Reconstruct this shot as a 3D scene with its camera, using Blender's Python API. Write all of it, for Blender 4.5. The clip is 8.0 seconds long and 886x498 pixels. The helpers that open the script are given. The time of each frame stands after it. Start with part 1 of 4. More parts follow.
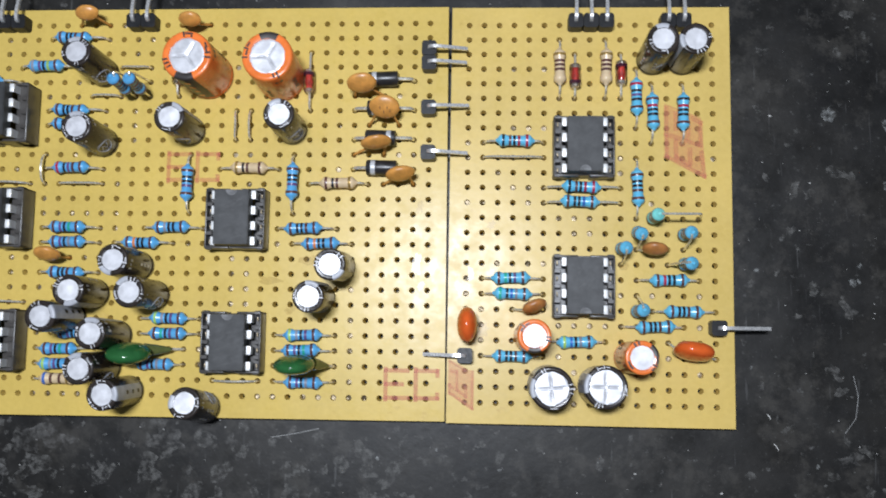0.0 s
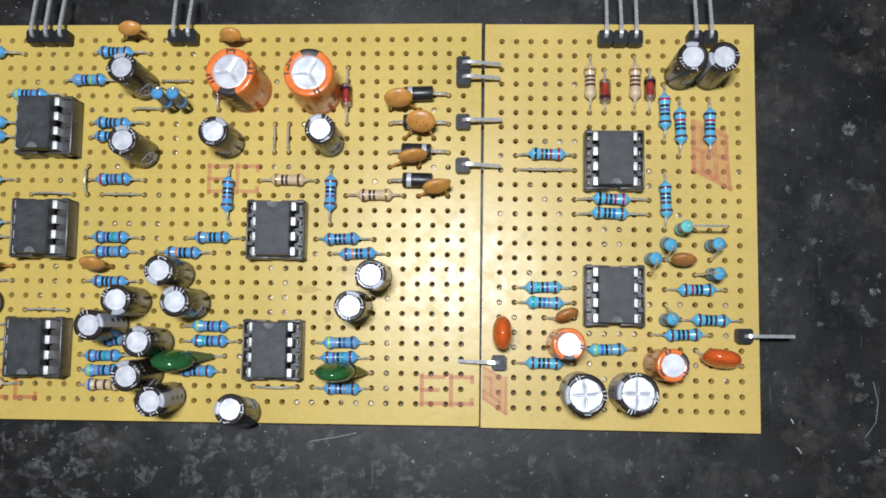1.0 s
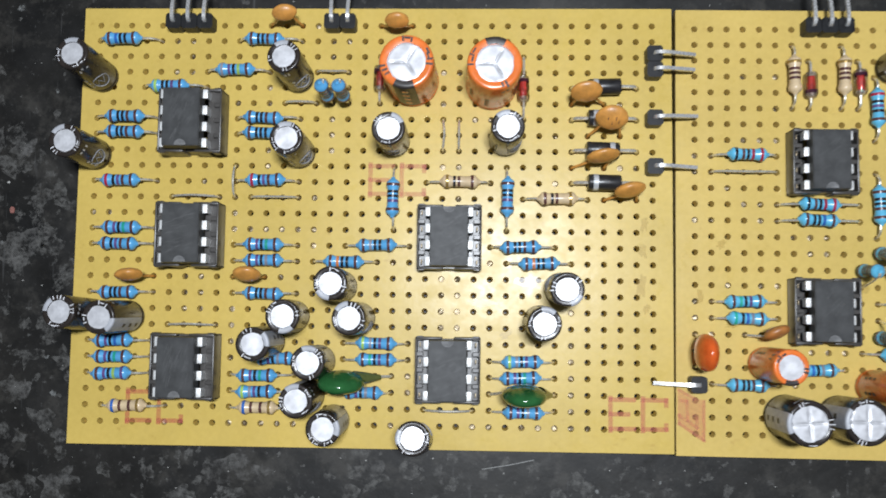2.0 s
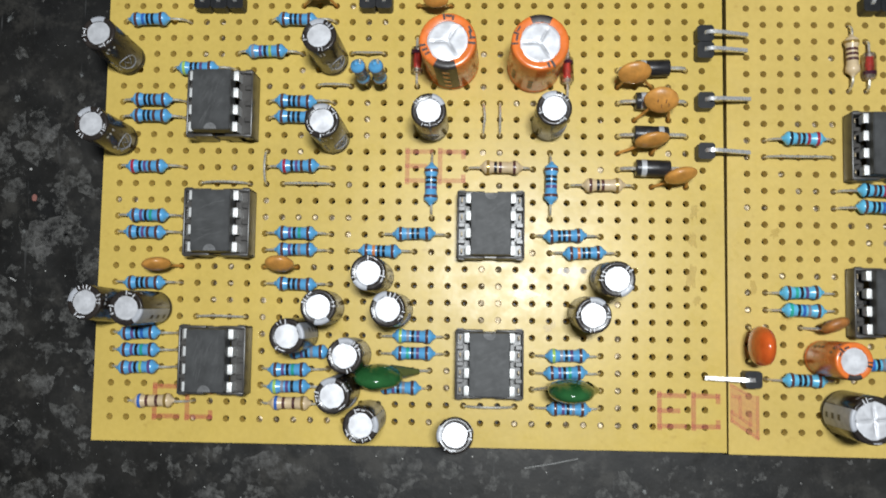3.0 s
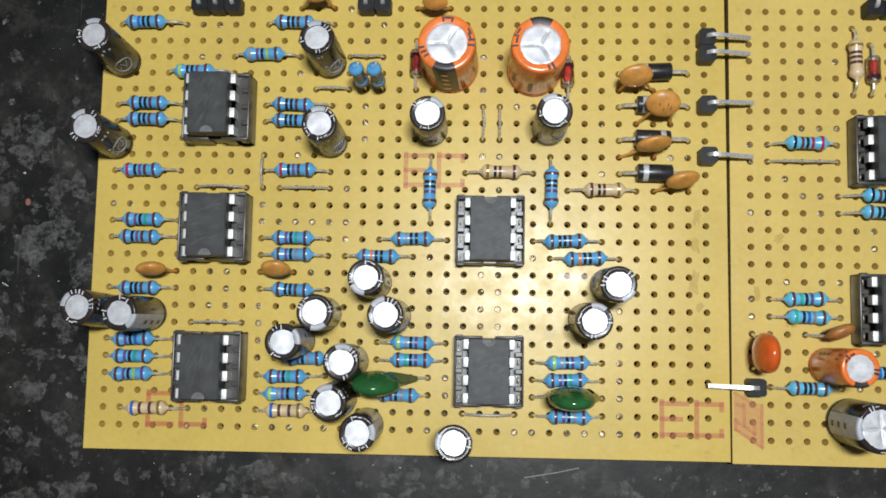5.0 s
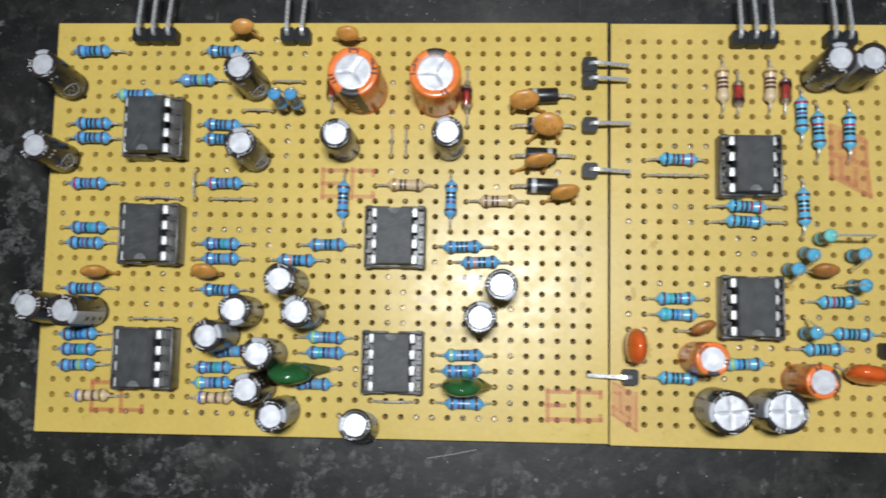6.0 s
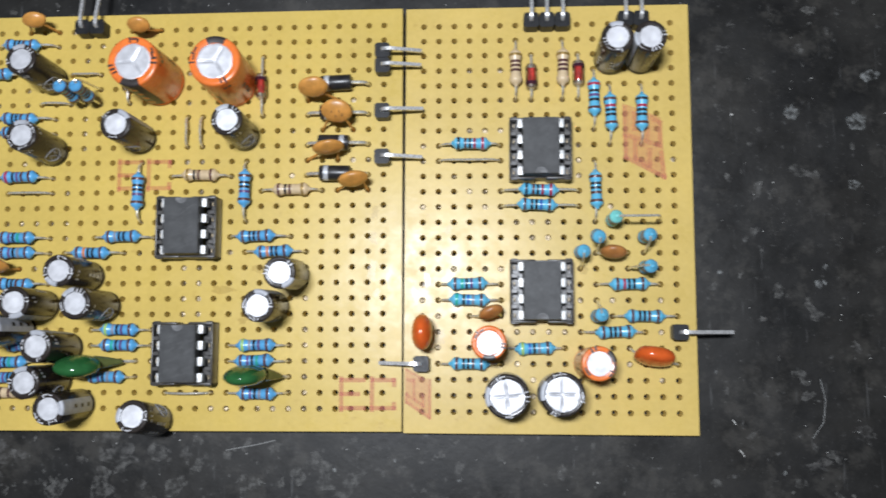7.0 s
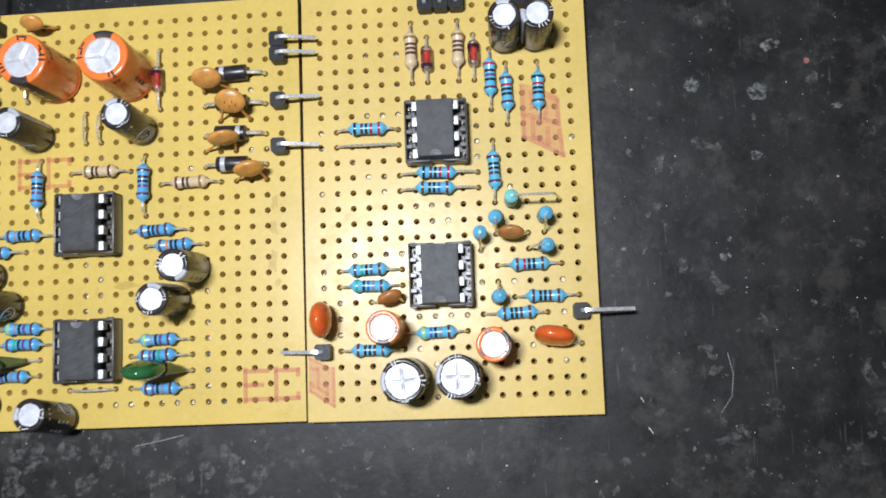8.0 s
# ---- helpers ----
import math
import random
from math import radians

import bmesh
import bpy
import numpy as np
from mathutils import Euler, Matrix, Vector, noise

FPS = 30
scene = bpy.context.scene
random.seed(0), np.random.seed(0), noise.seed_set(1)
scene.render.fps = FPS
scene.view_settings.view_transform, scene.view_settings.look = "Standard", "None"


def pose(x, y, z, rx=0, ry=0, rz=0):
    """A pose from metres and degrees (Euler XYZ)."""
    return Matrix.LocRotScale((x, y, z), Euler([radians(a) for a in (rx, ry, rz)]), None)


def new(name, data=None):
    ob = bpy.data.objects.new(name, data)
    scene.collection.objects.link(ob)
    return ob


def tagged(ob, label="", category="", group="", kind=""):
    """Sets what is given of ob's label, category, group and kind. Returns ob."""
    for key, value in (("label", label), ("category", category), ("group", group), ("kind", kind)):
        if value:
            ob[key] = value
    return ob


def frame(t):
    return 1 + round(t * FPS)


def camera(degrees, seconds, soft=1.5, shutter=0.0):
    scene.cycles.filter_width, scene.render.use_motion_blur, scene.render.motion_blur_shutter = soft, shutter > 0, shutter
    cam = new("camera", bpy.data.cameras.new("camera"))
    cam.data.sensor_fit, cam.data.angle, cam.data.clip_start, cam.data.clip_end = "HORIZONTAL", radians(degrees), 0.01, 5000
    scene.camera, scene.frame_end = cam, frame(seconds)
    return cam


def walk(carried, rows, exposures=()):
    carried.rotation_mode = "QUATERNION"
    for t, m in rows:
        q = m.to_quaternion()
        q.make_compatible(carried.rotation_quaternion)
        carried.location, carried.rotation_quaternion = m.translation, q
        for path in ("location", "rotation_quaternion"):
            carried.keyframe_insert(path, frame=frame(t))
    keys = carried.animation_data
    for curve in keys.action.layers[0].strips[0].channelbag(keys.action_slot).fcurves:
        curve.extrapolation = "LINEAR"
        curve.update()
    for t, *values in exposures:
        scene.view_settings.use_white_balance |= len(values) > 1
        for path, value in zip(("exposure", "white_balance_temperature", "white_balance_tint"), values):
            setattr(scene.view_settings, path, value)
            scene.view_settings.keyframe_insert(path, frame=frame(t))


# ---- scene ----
# ---- camera ----
# Everything is laid out in hole pitches of the stripboard (2.54 mm); P turns them into metres.
P = 0.00254
cam = camera(53.51, 8.0, soft=1.75, shutter=0.4)
ROWS = [
    (0.0, 39.006, 3.879, 57.194, 5.868, 2.928, 0.659),
    (0.2, 37.795, 4.534, 57.640, 5.700, 2.691, 0.600),
    (0.5, 36.831, 4.634, 58.093, 5.496, 2.492, 0.588),
    (0.7, 36.601, 5.359, 58.398, 5.172, 2.615, 0.527),
    (1.0, 36.329, 4.700, 59.207, 5.513, 2.473, 0.639),
    (1.2, 35.177, 5.107, 59.297, 5.346, 2.511, 0.663),
    (1.4, 32.420, 5.451, 59.932, 5.061, 2.469, 0.782),
    (1.5, 31.094, 6.317, 59.678, 4.608, 2.609, 0.705),
    (1.7, 25.843, 7.053, 57.331, 4.315, 1.834, 0.743),
    (2.8, 22.506, 5.104, 52.135, 4.903, 2.343, 0.762),
    (3.0, 21.877, 6.046, 51.996, 4.582, 2.334, 0.811),
    (3.2, 21.665, 6.567, 51.087, 4.896, 2.457, 0.821),
    (3.5, 21.623, 6.699, 50.558, 5.089, 2.366, 0.823),
    (3.7, 21.590, 6.606, 50.826, 4.813, 2.369, 0.809),
    (4.0, 21.628, 6.488, 50.760, 4.729, 2.368, 0.884),
    (5.3, 22.274, 5.516, 51.700, 5.583, 2.333, 0.920),
    (5.5, 23.222, 5.584, 53.658, 5.534, 2.432, 0.926),
    (5.7, 24.359, 5.817, 55.259, 5.672, 2.288, 0.938),
    (6.0, 28.356, 5.050, 57.069, 5.866, 2.725, 0.953),
    (6.2, 30.403, 5.488, 56.780, 5.880, 2.659, 0.963),
    (6.5, 34.268, 4.993, 55.899, 6.278, 2.517, 0.916),
    (6.8, 39.986, 4.291, 56.130, 6.261, 3.366, 0.487),
    (7.0, 42.000, 3.949, 55.814, 6.273, 3.235, -0.121),
    (7.2, 44.500, 3.710, 55.873, 6.160, 4.042, -0.789),
    (7.5, 46.287, 2.590, 55.851, 6.133, 4.290, -1.646),
    (7.8, 47.887, 2.408, 56.204, 6.150, 3.649, -2.241),
    (8.0, 48.724, 2.930, 54.878, 6.126, 3.958, -2.240),
]
walk(cam, [(t, pose(P * x, P * y, P * z, rx, ry, rz)) for t, x, y, z, rx, ry, rz in ROWS], exposures=[(0.0, 0.13, 6000, 14), (1.7, 0.14, 6080, 13), (2.8, 0.08, 6400, 10), (3.5, 0.09, 6380, 10), (5.5, 0.03, 6400, 11), (6.0, 0.08, 6220, 11), (6.5, 0.14, 6100, 13), (7.5, 0.25, 6150, 14), (8.0, 0.37, 6050, 15)])

# ---- light: the torch beside the lens that is carried over the boards, and a dim room ----
world = bpy.data.worlds.new("room")
scene.world = world
world.use_nodes = True
world.node_tree.nodes["Background"].inputs[0].default_value = (0.80, 0.90, 1.0, 1)
world.node_tree.nodes["Background"].inputs[1].default_value = 0.058
torch_data = bpy.data.lights.new("torch", "AREA")
torch_data.shape, torch_data.size, torch_data.size_y = "RECTANGLE", 20 * P, 7 * P
torch_data.energy, torch_data.color = 1.03, (0.945, 0.985, 1.0)
torch = new("torch", torch_data)
torch.matrix_world = pose(P * 30, P * 17, P * 120)


# ---- materials ----
def material(name, color, rough=0.5, metal=0.0, spec=0.5):
    m = bpy.data.materials.new(name)
    m.use_nodes = True
    b = m.node_tree.nodes["Principled BSDF"]
    b.inputs["Base Color"].default_value = (*color, 1)
    b.inputs["Roughness"].default_value = rough
    b.inputs["Metallic"].default_value = metal
    b.inputs["Specular IOR Level"].default_value = spec
    return m


def node(m, kind, **sets):
    n = m.node_tree.nodes.new(kind)
    for key, value in sets.items():
        n.inputs[key.replace("_", " ")].default_value = value
    return n


def wire(m, a, b):
    m.node_tree.links.new(a, b)


def noise_tex(m, size, detail=4.0, rough=0.55, world_space=False):
    """Noise whose cells are about size pitches wide."""
    c = m.node_tree.nodes.new("ShaderNodeNewGeometry" if world_space else "ShaderNodeTexCoord")
    n = node(m, "ShaderNodeTexNoise", Scale=1 / (size * P), Detail=detail, Roughness=rough)
    wire(m, c.outputs["Position" if world_space else "Object"], n.inputs["Vector"])
    return n


def ramp(m, source, stops):
    r = m.node_tree.nodes.new("ShaderNodeValToRGB")
    wire(m, source, r.inputs[0])
    for i, (at, c) in enumerate(stops):
        e = r.color_ramp.elements[i] if i < 2 else r.color_ramp.elements.new(at)
        e.position, e.color = at, (*c, 1) if len(c) == 3 else c
    return r


def mix(m, a, b, fac, mode="MIX"):
    x = m.node_tree.nodes.new("ShaderNodeMix")
    x.data_type, x.blend_type = "RGBA", mode
    for sock, v in ((x.inputs[0], fac), (x.inputs[6], a), (x.inputs[7], b)):
        if isinstance(v, bpy.types.NodeSocket):
            wire(m, v, sock)
        elif isinstance(v, (int, float)):
            sock.default_value = v
        else:
            sock.default_value = (*v, 1)
    return x.outputs[2]


def bump(m, source, strength, depth):
    b = m.node_tree.nodes.new("ShaderNodeBump")
    b.inputs["Strength"].default_value, b.inputs["Distance"].default_value = strength, depth * P
    wire(m, source, b.inputs["Height"])
    wire(m, b.outputs[0], m.node_tree.nodes["Principled BSDF"].inputs["Normal"])


def bsdf(m):
    return m.node_tree.nodes["Principled BSDF"]


def worn(name, color, rough=0.5, metal=0.0, spec=0.5, vary=0.25, size=0.5, relief=0.0, patchy=0.3):
    """A paint or plastic with mottling and uneven gloss."""
    m = material(name, color, rough, metal, spec)
    n = noise_tex(m, size)
    dark = tuple(c * (1 - vary) for c in color)
    light = tuple(min(1.0, c * (1 + vary * 0.6)) for c in color)
    r = ramp(m, n.outputs[0], [(0.3, dark), (0.7, light)])
    wire(m, r.outputs[0], bsdf(m).inputs["Base Color"])
    g = ramp(m, noise_tex(m, size * 0.35, 3).outputs[0], [(0.3, (rough * (1 - patchy * 0.8),) * 3), (0.75, (min(1, rough * (1 + patchy)),) * 3)])
    wire(m, g.outputs[0], bsdf(m).inputs["Roughness"])
    if relief:
        bump(m, n.outputs[0], 0.4, relief)
    return m


def board_material(name, color, stain):
    m = material(name, color, 0.34, 0.0, 0.25)
    big = ramp(m, noise_tex(m, 9, 3).outputs[0], [(0.3, tuple(c * 0.90 for c in color)), (0.7, tuple(min(1, c * 1.06) for c in color))])
    fine = ramp(m, noise_tex(m, 0.35, 5).outputs[0], [(0.3, (0.90, 0.89, 0.86)), (0.7, (1.0, 1.0, 1.0))])
    base = mix(m, big.outputs[0], fine.outputs[0], 0.8, "MULTIPLY")
    spots = ramp(m, noise_tex(m, 1.6, 6, 0.7).outputs[0], [(0.63, (0, 0, 0)), (0.72, (0.55, 0.55, 0.55))])
    base = mix(m, base, stain, spots.outputs[0])
    wire(m, base, bsdf(m).inputs["Base Color"])
    g = ramp(m, noise_tex(m, 1.3, 5, 0.65).outputs[0], [(0.3, (0.24,) * 3), (0.7, (0.38,) * 3)])
    wire(m, g.outputs[0], bsdf(m).inputs["Roughness"])
    bump(m, noise_tex(m, 0.5, 4).outputs[0], 0.25, 0.02)
    return m


BOARD_A = board_material("phenolic_yellow", (0.62, 0.450, 0.112), (0.42, 0.27, 0.06))
BOARD_B = board_material("phenolic_tan", (0.63, 0.457, 0.130), (0.45, 0.29, 0.08))
SOLDER = worn("solder", (0.55, 0.49, 0.40), 0.36, 1.0, 0.5, 0.2, 0.15, 0.05)
DULL_SOLDER = worn("dull_solder", (0.24, 0.195, 0.13), 0.45, 0.9, 0.5, 0.3, 0.15, 0.05)
WIRE = worn("tinned_wire", (0.92, 0.85, 0.74), 0.27, 0.68, 0.5, 0.25, 0.4)
STEEL = worn("pin_steel", (0.78, 0.77, 0.75), 0.28, 0.62, 0.5, 0.2, 0.4)
LEG = worn("tinned_leg", (0.74, 0.74, 0.72), 0.5, 0.4, 0.5, 0.1, 0.3)
ALU = worn("can_aluminium", (0.61, 0.61, 0.63), 0.46, 0.35, 0.5, 0.16, 0.5, 0.015)
BLACK_SLEEVE = worn("black_sleeve", (0.030, 0.024, 0.021), 0.23, 0.0, 0.28, 0.4, 0.8)
GREY_PRINT = worn("grey_print", (0.42, 0.43, 0.46), 0.4, 0.0, 0.5, 0.2, 0.4)
WHITE_PRINT = worn("white_print", (0.70, 0.70, 0.72), 0.45, 0.0, 0.5, 0.2, 0.3)
ORANGE_SLEEVE = worn("orange_sleeve", (0.80, 0.19, 0.035), 0.24, 0.0, 0.55, 0.2, 1.0)
DARK_PRINT = worn("dark_print", (0.035, 0.028, 0.026), 0.4, 0.0, 0.5, 0.3, 0.4)
BROWN_PRINT = worn("brown_print", (0.16, 0.07, 0.04), 0.35, 0.0, 0.5, 0.3, 0.5)
CHIP = worn("chip_epoxy", (0.042, 0.043, 0.043), 0.54, 0.0, 0.4, 0.6, 1.0, 0.0, 0.06)
CHIP_MARK = worn("chip_mark", (0.16, 0.16, 0.16), 0.6, 0.0, 0.4, 0.3, 0.3)
SOCKET = worn("socket_plastic", (0.060, 0.055, 0.050), 0.34, 0.0, 0.5, 0.3, 0.9, 0.0, 0.1)
HEADER = worn("header_plastic", (0.016, 0.0165, 0.018), 0.42, 0.0, 0.22, 0.4, 0.5, 0.01, 0.15)
BLUE_LACQUER = worn("blue_lacquer", (0.11, 0.37, 0.66), 0.24, 0.0, 0.6, 0.18, 0.5)
CYAN_LACQUER = worn("cyan_lacquer", (0.13, 0.47, 0.69), 0.24, 0.0, 0.6, 0.18, 0.5)
TEAL_LACQUER = worn("teal_lacquer", (0.22, 0.66, 0.62), 0.26, 0.0, 0.6, 0.15, 0.5)
BEIGE_LACQUER = worn("beige_lacquer", (0.64, 0.49, 0.30), 0.3, 0.0, 0.5, 0.15, 0.5)
DIODE_BLACK = worn("diode_epoxy", (0.022, 0.021, 0.022), 0.34, 0.0, 0.5, 0.4, 0.5)
DIODE_BAND = worn("diode_band", (0.50, 0.51, 0.52), 0.4, 0.1, 0.5, 0.2, 0.3)
RED_GLASS = worn("red_glass", (0.98, 0.88, 0.85), 0.03, 0.0, 0.6, 0.15, 0.35)
bsdf(RED_GLASS).inputs["Transmission Weight"].default_value = 1.0
GLASS_CORE = worn("diode_core", (0.84, 0.07, 0.05), 0.3, 0.0, 0.5, 0.4, 0.2)
GLASS_BAND = worn("glass_band", (0.05, 0.012, 0.025), 0.12, 0.0, 0.7, 0.3, 0.3)
CERAMIC = worn("ceramic_ochre", (0.60, 0.275, 0.06), 0.36, 0.0, 0.5, 0.28, 0.5, 0.04)
CERAMIC_DARK = worn("ceramic_brown", (0.42, 0.17, 0.045), 0.38, 0.0, 0.5, 0.28, 0.5, 0.04)
RED_DIP = worn("red_orange_dip", (0.66, 0.11, 0.018), 0.16, 0.0, 0.6, 0.2, 0.6, 0.03)
GREEN_DIP = worn("green_dip", (0.026, 0.118, 0.034), 0.13, 0.0, 0.6, 0.3, 0.7, 0.03)
OLIVE_DIP = worn("olive_dip", (0.10, 0.115, 0.035), 0.2, 0.0, 0.5, 0.3, 0.4)
BANDS = {
    "b": worn("band_brown", (0.095, 0.038, 0.034), 0.3), "k": worn("band_black", (0.014, 0.014, 0.02), 0.3),
    "r": worn("band_red", (0.36, 0.02, 0.05), 0.3), "v": worn("band_violet", (0.12, 0.07, 0.20), 0.3),
    "g": worn("band_green", (0.03, 0.36, 0.27), 0.3), "l": worn("band_lime", (0.34, 0.52, 0.12), 0.3),
    "o": worn("band_orange", (0.60, 0.20, 0.06), 0.3), "e": worn("band_grey", (0.24, 0.25, 0.30), 0.3),
    "u": worn("band_blue", (0.03, 0.12, 0.42), 0.3), "d": worn("band_gold", (0.40, 0.26, 0.08), 0.3, 0.5),
}


def ink_material(name, color, cover):
    """Worn stamp ink through which the board shows."""
    m = material(name, color, 0.5)
    n = ramp(m, noise_tex(m, 0.3, 5, 0.7).outputs[0], [(0.3, (cover * 0.55,) * 3), (0.7, (min(1, cover * 1.2),) * 3)])
    wire(m, n.outputs[0], bsdf(m).inputs["Alpha"])
    return m


CHIP_SCUFF = ink_material("chip_scuff", (0.22, 0.22, 0.22), 0.30)
RED_INK = ink_material("red_ink", (0.60, 0.12, 0.08), 0.42)
FAINT_INK = ink_material("faint_ink", (0.62, 0.14, 0.09), 0.34)
PALE_INK = ink_material("pale_ink", (0.66, 0.20, 0.11), 0.27)
WASH_INK = ink_material("wash_ink", (0.72, 0.26, 0.13), 0.32)


def stain_material(name, color, cover, size):
    """A rubbed stain that breaks up into flecks."""
    m = material(name, color, 0.6)
    n = ramp(m, noise_tex(m, size, 9, 0.72).outputs[0], [(0.43, (0, 0, 0)), (0.62, (cover,) * 3)])
    wire(m, n.outputs[0], bsdf(m).inputs["Alpha"])
    return m


def table_material():
    m = material("black_worktop", (0.03, 0.03, 0.03), 0.5, 0.0, 0.42)
    big = ramp(m, noise_tex(m, 8, 7, 0.66).outputs[0], [(0.32, (0.004, 0.004, 0.004)), (0.66, (0.021, 0.0195, 0.017))])
    blots = ramp(m, noise_tex(m, 2.4, 9, 0.72).outputs[0], [(0.51, (0, 0, 0)), (0.61, (0.48, 0.48, 0.48))])
    base = mix(m, big.outputs[0], (0.056, 0.052, 0.045), blots.outputs[0])
    dark = ramp(m, noise_tex(m, 1.7, 8, 0.7).outputs[0], [(0.52, (0, 0, 0)), (0.64, (0.6, 0.6, 0.6))])
    base = mix(m, base, (0.005, 0.005, 0.0045), dark.outputs[0])
    specks = ramp(m, noise_tex(m, 0.5, 6, 0.65).outputs[0], [(0.63, (0, 0, 0)), (0.74, (0.5, 0.5, 0.5))])
    base = mix(m, base, (0.15, 0.15, 0.145), specks.outputs[0])
    fine = ramp(m, noise_tex(m, 0.16, 5, 0.6).outputs[0], [(0.64, (0, 0, 0)), (0.75, (0.4, 0.4, 0.4))])
    base = mix(m, base, (0.13, 0.13, 0.125), fine.outputs[0])
    c = m.node_tree.nodes.new("ShaderNodeTexCoord")
    for turn, stretch in ((0.5, (1.0, 0.09, 1.0)), (2.1, (1.0, 0.07, 1.0))):
        mp = m.node_tree.nodes.new("ShaderNodeMapping")
        mp.inputs["Rotation"].default_value, mp.inputs["Scale"].default_value = (0, 0, turn), stretch
        wire(m, c.outputs["Object"], mp.inputs["Vector"])
        n = node(m, "ShaderNodeTexNoise", Scale=1 / (0.35 * P), Detail=3.0, Roughness=0.5)
        wire(m, mp.outputs[0], n.inputs["Vector"])
        rub = ramp(m, n.outputs[0], [(0.68, (0, 0, 0)), (0.76, (0.45, 0.45, 0.45))])
        base = mix(m, base, (0.10, 0.10, 0.098), rub.outputs[0])
    wire(m, base, bsdf(m).inputs["Base Color"])
    g = ramp(m, noise_tex(m, 3, 5, 0.65).outputs[0], [(0.3, (0.34,) * 3), (0.7, (0.56,) * 3)])
    wire(m, g.outputs[0], bsdf(m).inputs["Roughness"])
    bump(m, noise_tex(m, 0.7, 5, 0.6).outputs[0], 0.3, 0.05)
    return m


TABLE = table_material()
CHALK = stain_material("dried_paint", (0.34, 0.35, 0.34), 0.55, 0.45)
SPECK = worn("pale_dust", (0.60, 0.59, 0.56), 0.7, 0.0, 0.3, 0.3, 0.2)
RED_SPECK = worn("red_paint_drop", (0.26, 0.11, 0.09), 0.6, 0.0, 0.3, 0.3, 0.2)
SCRATCH = worn("scratch_line", (0.26, 0.26, 0.25), 0.6, 0.0, 0.4, 0.3, 0.3)


# ---- mesh tools (all in pitches) ----
def as_mesh(name, bm, mat, smooth=True):
    for v in bm.verts:
        v.co *= P
    bmesh.ops.recalc_face_normals(bm, faces=bm.faces)
    me = bpy.data.meshes.new(name)
    bm.to_mesh(me)
    bm.free()
    me.materials.append(mat)
    if smooth:
        me.polygons.foreach_set("use_smooth", [True] * len(me.polygons))
        me.set_sharp_from_angle(angle=radians(38))
    return me


def part(name, bm, mat, parent=None, label="", at=None):
    """One mesh object; bm is a bmesh or a mesh that alike parts share."""
    me = bm if isinstance(bm, bpy.types.Mesh) else as_mesh(name, bm, mat)
    ob = new(name, me)
    ob.parent = parent
    if at is not None:
        ob.matrix_basis = at
    return tagged(ob, label) if label else ob


SHARED = {}


def shared(key, build, mat):
    if key not in SHARED:
        SHARED[key] = as_mesh(key[0], build(), mat)
    return SHARED[key]


def lathe(profile, n=20, a0=0.0, a1=360.0):
    """Turns (radius, height) points about z."""
    bm = bmesh.new()
    full = abs(a1 - a0) > 359.9
    steps = n if full else n + 1
    rings = []
    for r, z in profile:
        if r < 1e-6:
            rings.append([bm.verts.new((0, 0, z))])
        else:
            rings.append([bm.verts.new((r * math.cos(radians(a0 + (a1 - a0) * i / n)), r * math.sin(radians(a0 + (a1 - a0) * i / n)), z)) for i in range(steps)])
    for p, q in zip(rings, rings[1:]):
        for i in range(n):
            j = (i + 1) % steps
            vs = [p[i % len(p)], p[j % len(p)], q[j % len(q)], q[i % len(q)]]
            vs = list(dict.fromkeys(vs))
            if len(vs) > 2:
                bm.faces.new(vs)
    return bm


def bend(points, radius, n=4):
    """Rounds the corners of a line of points."""
    pts = [Vector(p) for p in points]
    out = [pts[0]]
    for a, b, c in zip(pts, pts[1:], pts[2:]):
        u, v = (a - b), (c - b)
        d = min(radius, u.length * 0.49, v.length * 0.49)
        s, e = b + u.normalized() * d, b + v.normalized() * d
        for i in range(n + 1):
            k = i / n
            out.append(s * (1 - k) ** 2 + b * 2 * k * (1 - k) + e * k * k)
    return out + [pts[-1]]


def tube(points, radius, n=8, square=False):
    bm = bmesh.new()
    pts = [Vector(p) for p in points]
    side = None
    rings = []
    for i, p in enumerate(pts):
        d = (pts[min(i + 1, len(pts) - 1)] - pts[max(i - 1, 0)]).normalized()
        if side is None:
            side = d.orthogonal() if not square else (Vector((0, 1, 0)) if abs(d.y) < 0.9 else Vector((1, 0, 0)))
        side = (side - d * side.dot(d)).normalized()
        up = d.cross(side)
        m, off = (4, 45) if square else (n, 0)
        rings.append([bm.verts.new(p + (side * math.cos(radians(off + 360 * k / m)) + up * math.sin(radians(off + 360 * k / m))) * radius) for k in range(m)])
    m = len(rings[0])
    for p, q in zip(rings, rings[1:]):
        for i in range(m):
            bm.faces.new((p[i], p[(i + 1) % m], q[(i + 1) % m], q[i]))
    bm.faces.new(rings[0][::-1])
    bm.faces.new(rings[-1])
    return bm


def box(x0, x1, y0, y1, z0, z1, bevel=0.0, bm=None, segments=2):
    own = bmesh.new()
    bmesh.ops.create_cube(own, size=1)
    for v in own.verts:
        v.co = Vector((x0 + (v.co.x + 0.5) * (x1 - x0), y0 + (v.co.y + 0.5) * (y1 - y0), z0 + (v.co.z + 0.5) * (z1 - z0)))
    if bevel:
        bmesh.ops.bevel(own, geom=own.edges[:], offset=bevel, segments=segments, affect="EDGES", profile=0.5)
    if bm is None:
        return own
    me = bpy.data.meshes.new("join")
    own.to_mesh(me)
    own.free()
    bm.from_mesh(me)
    bpy.data.meshes.remove(me)
    return bm


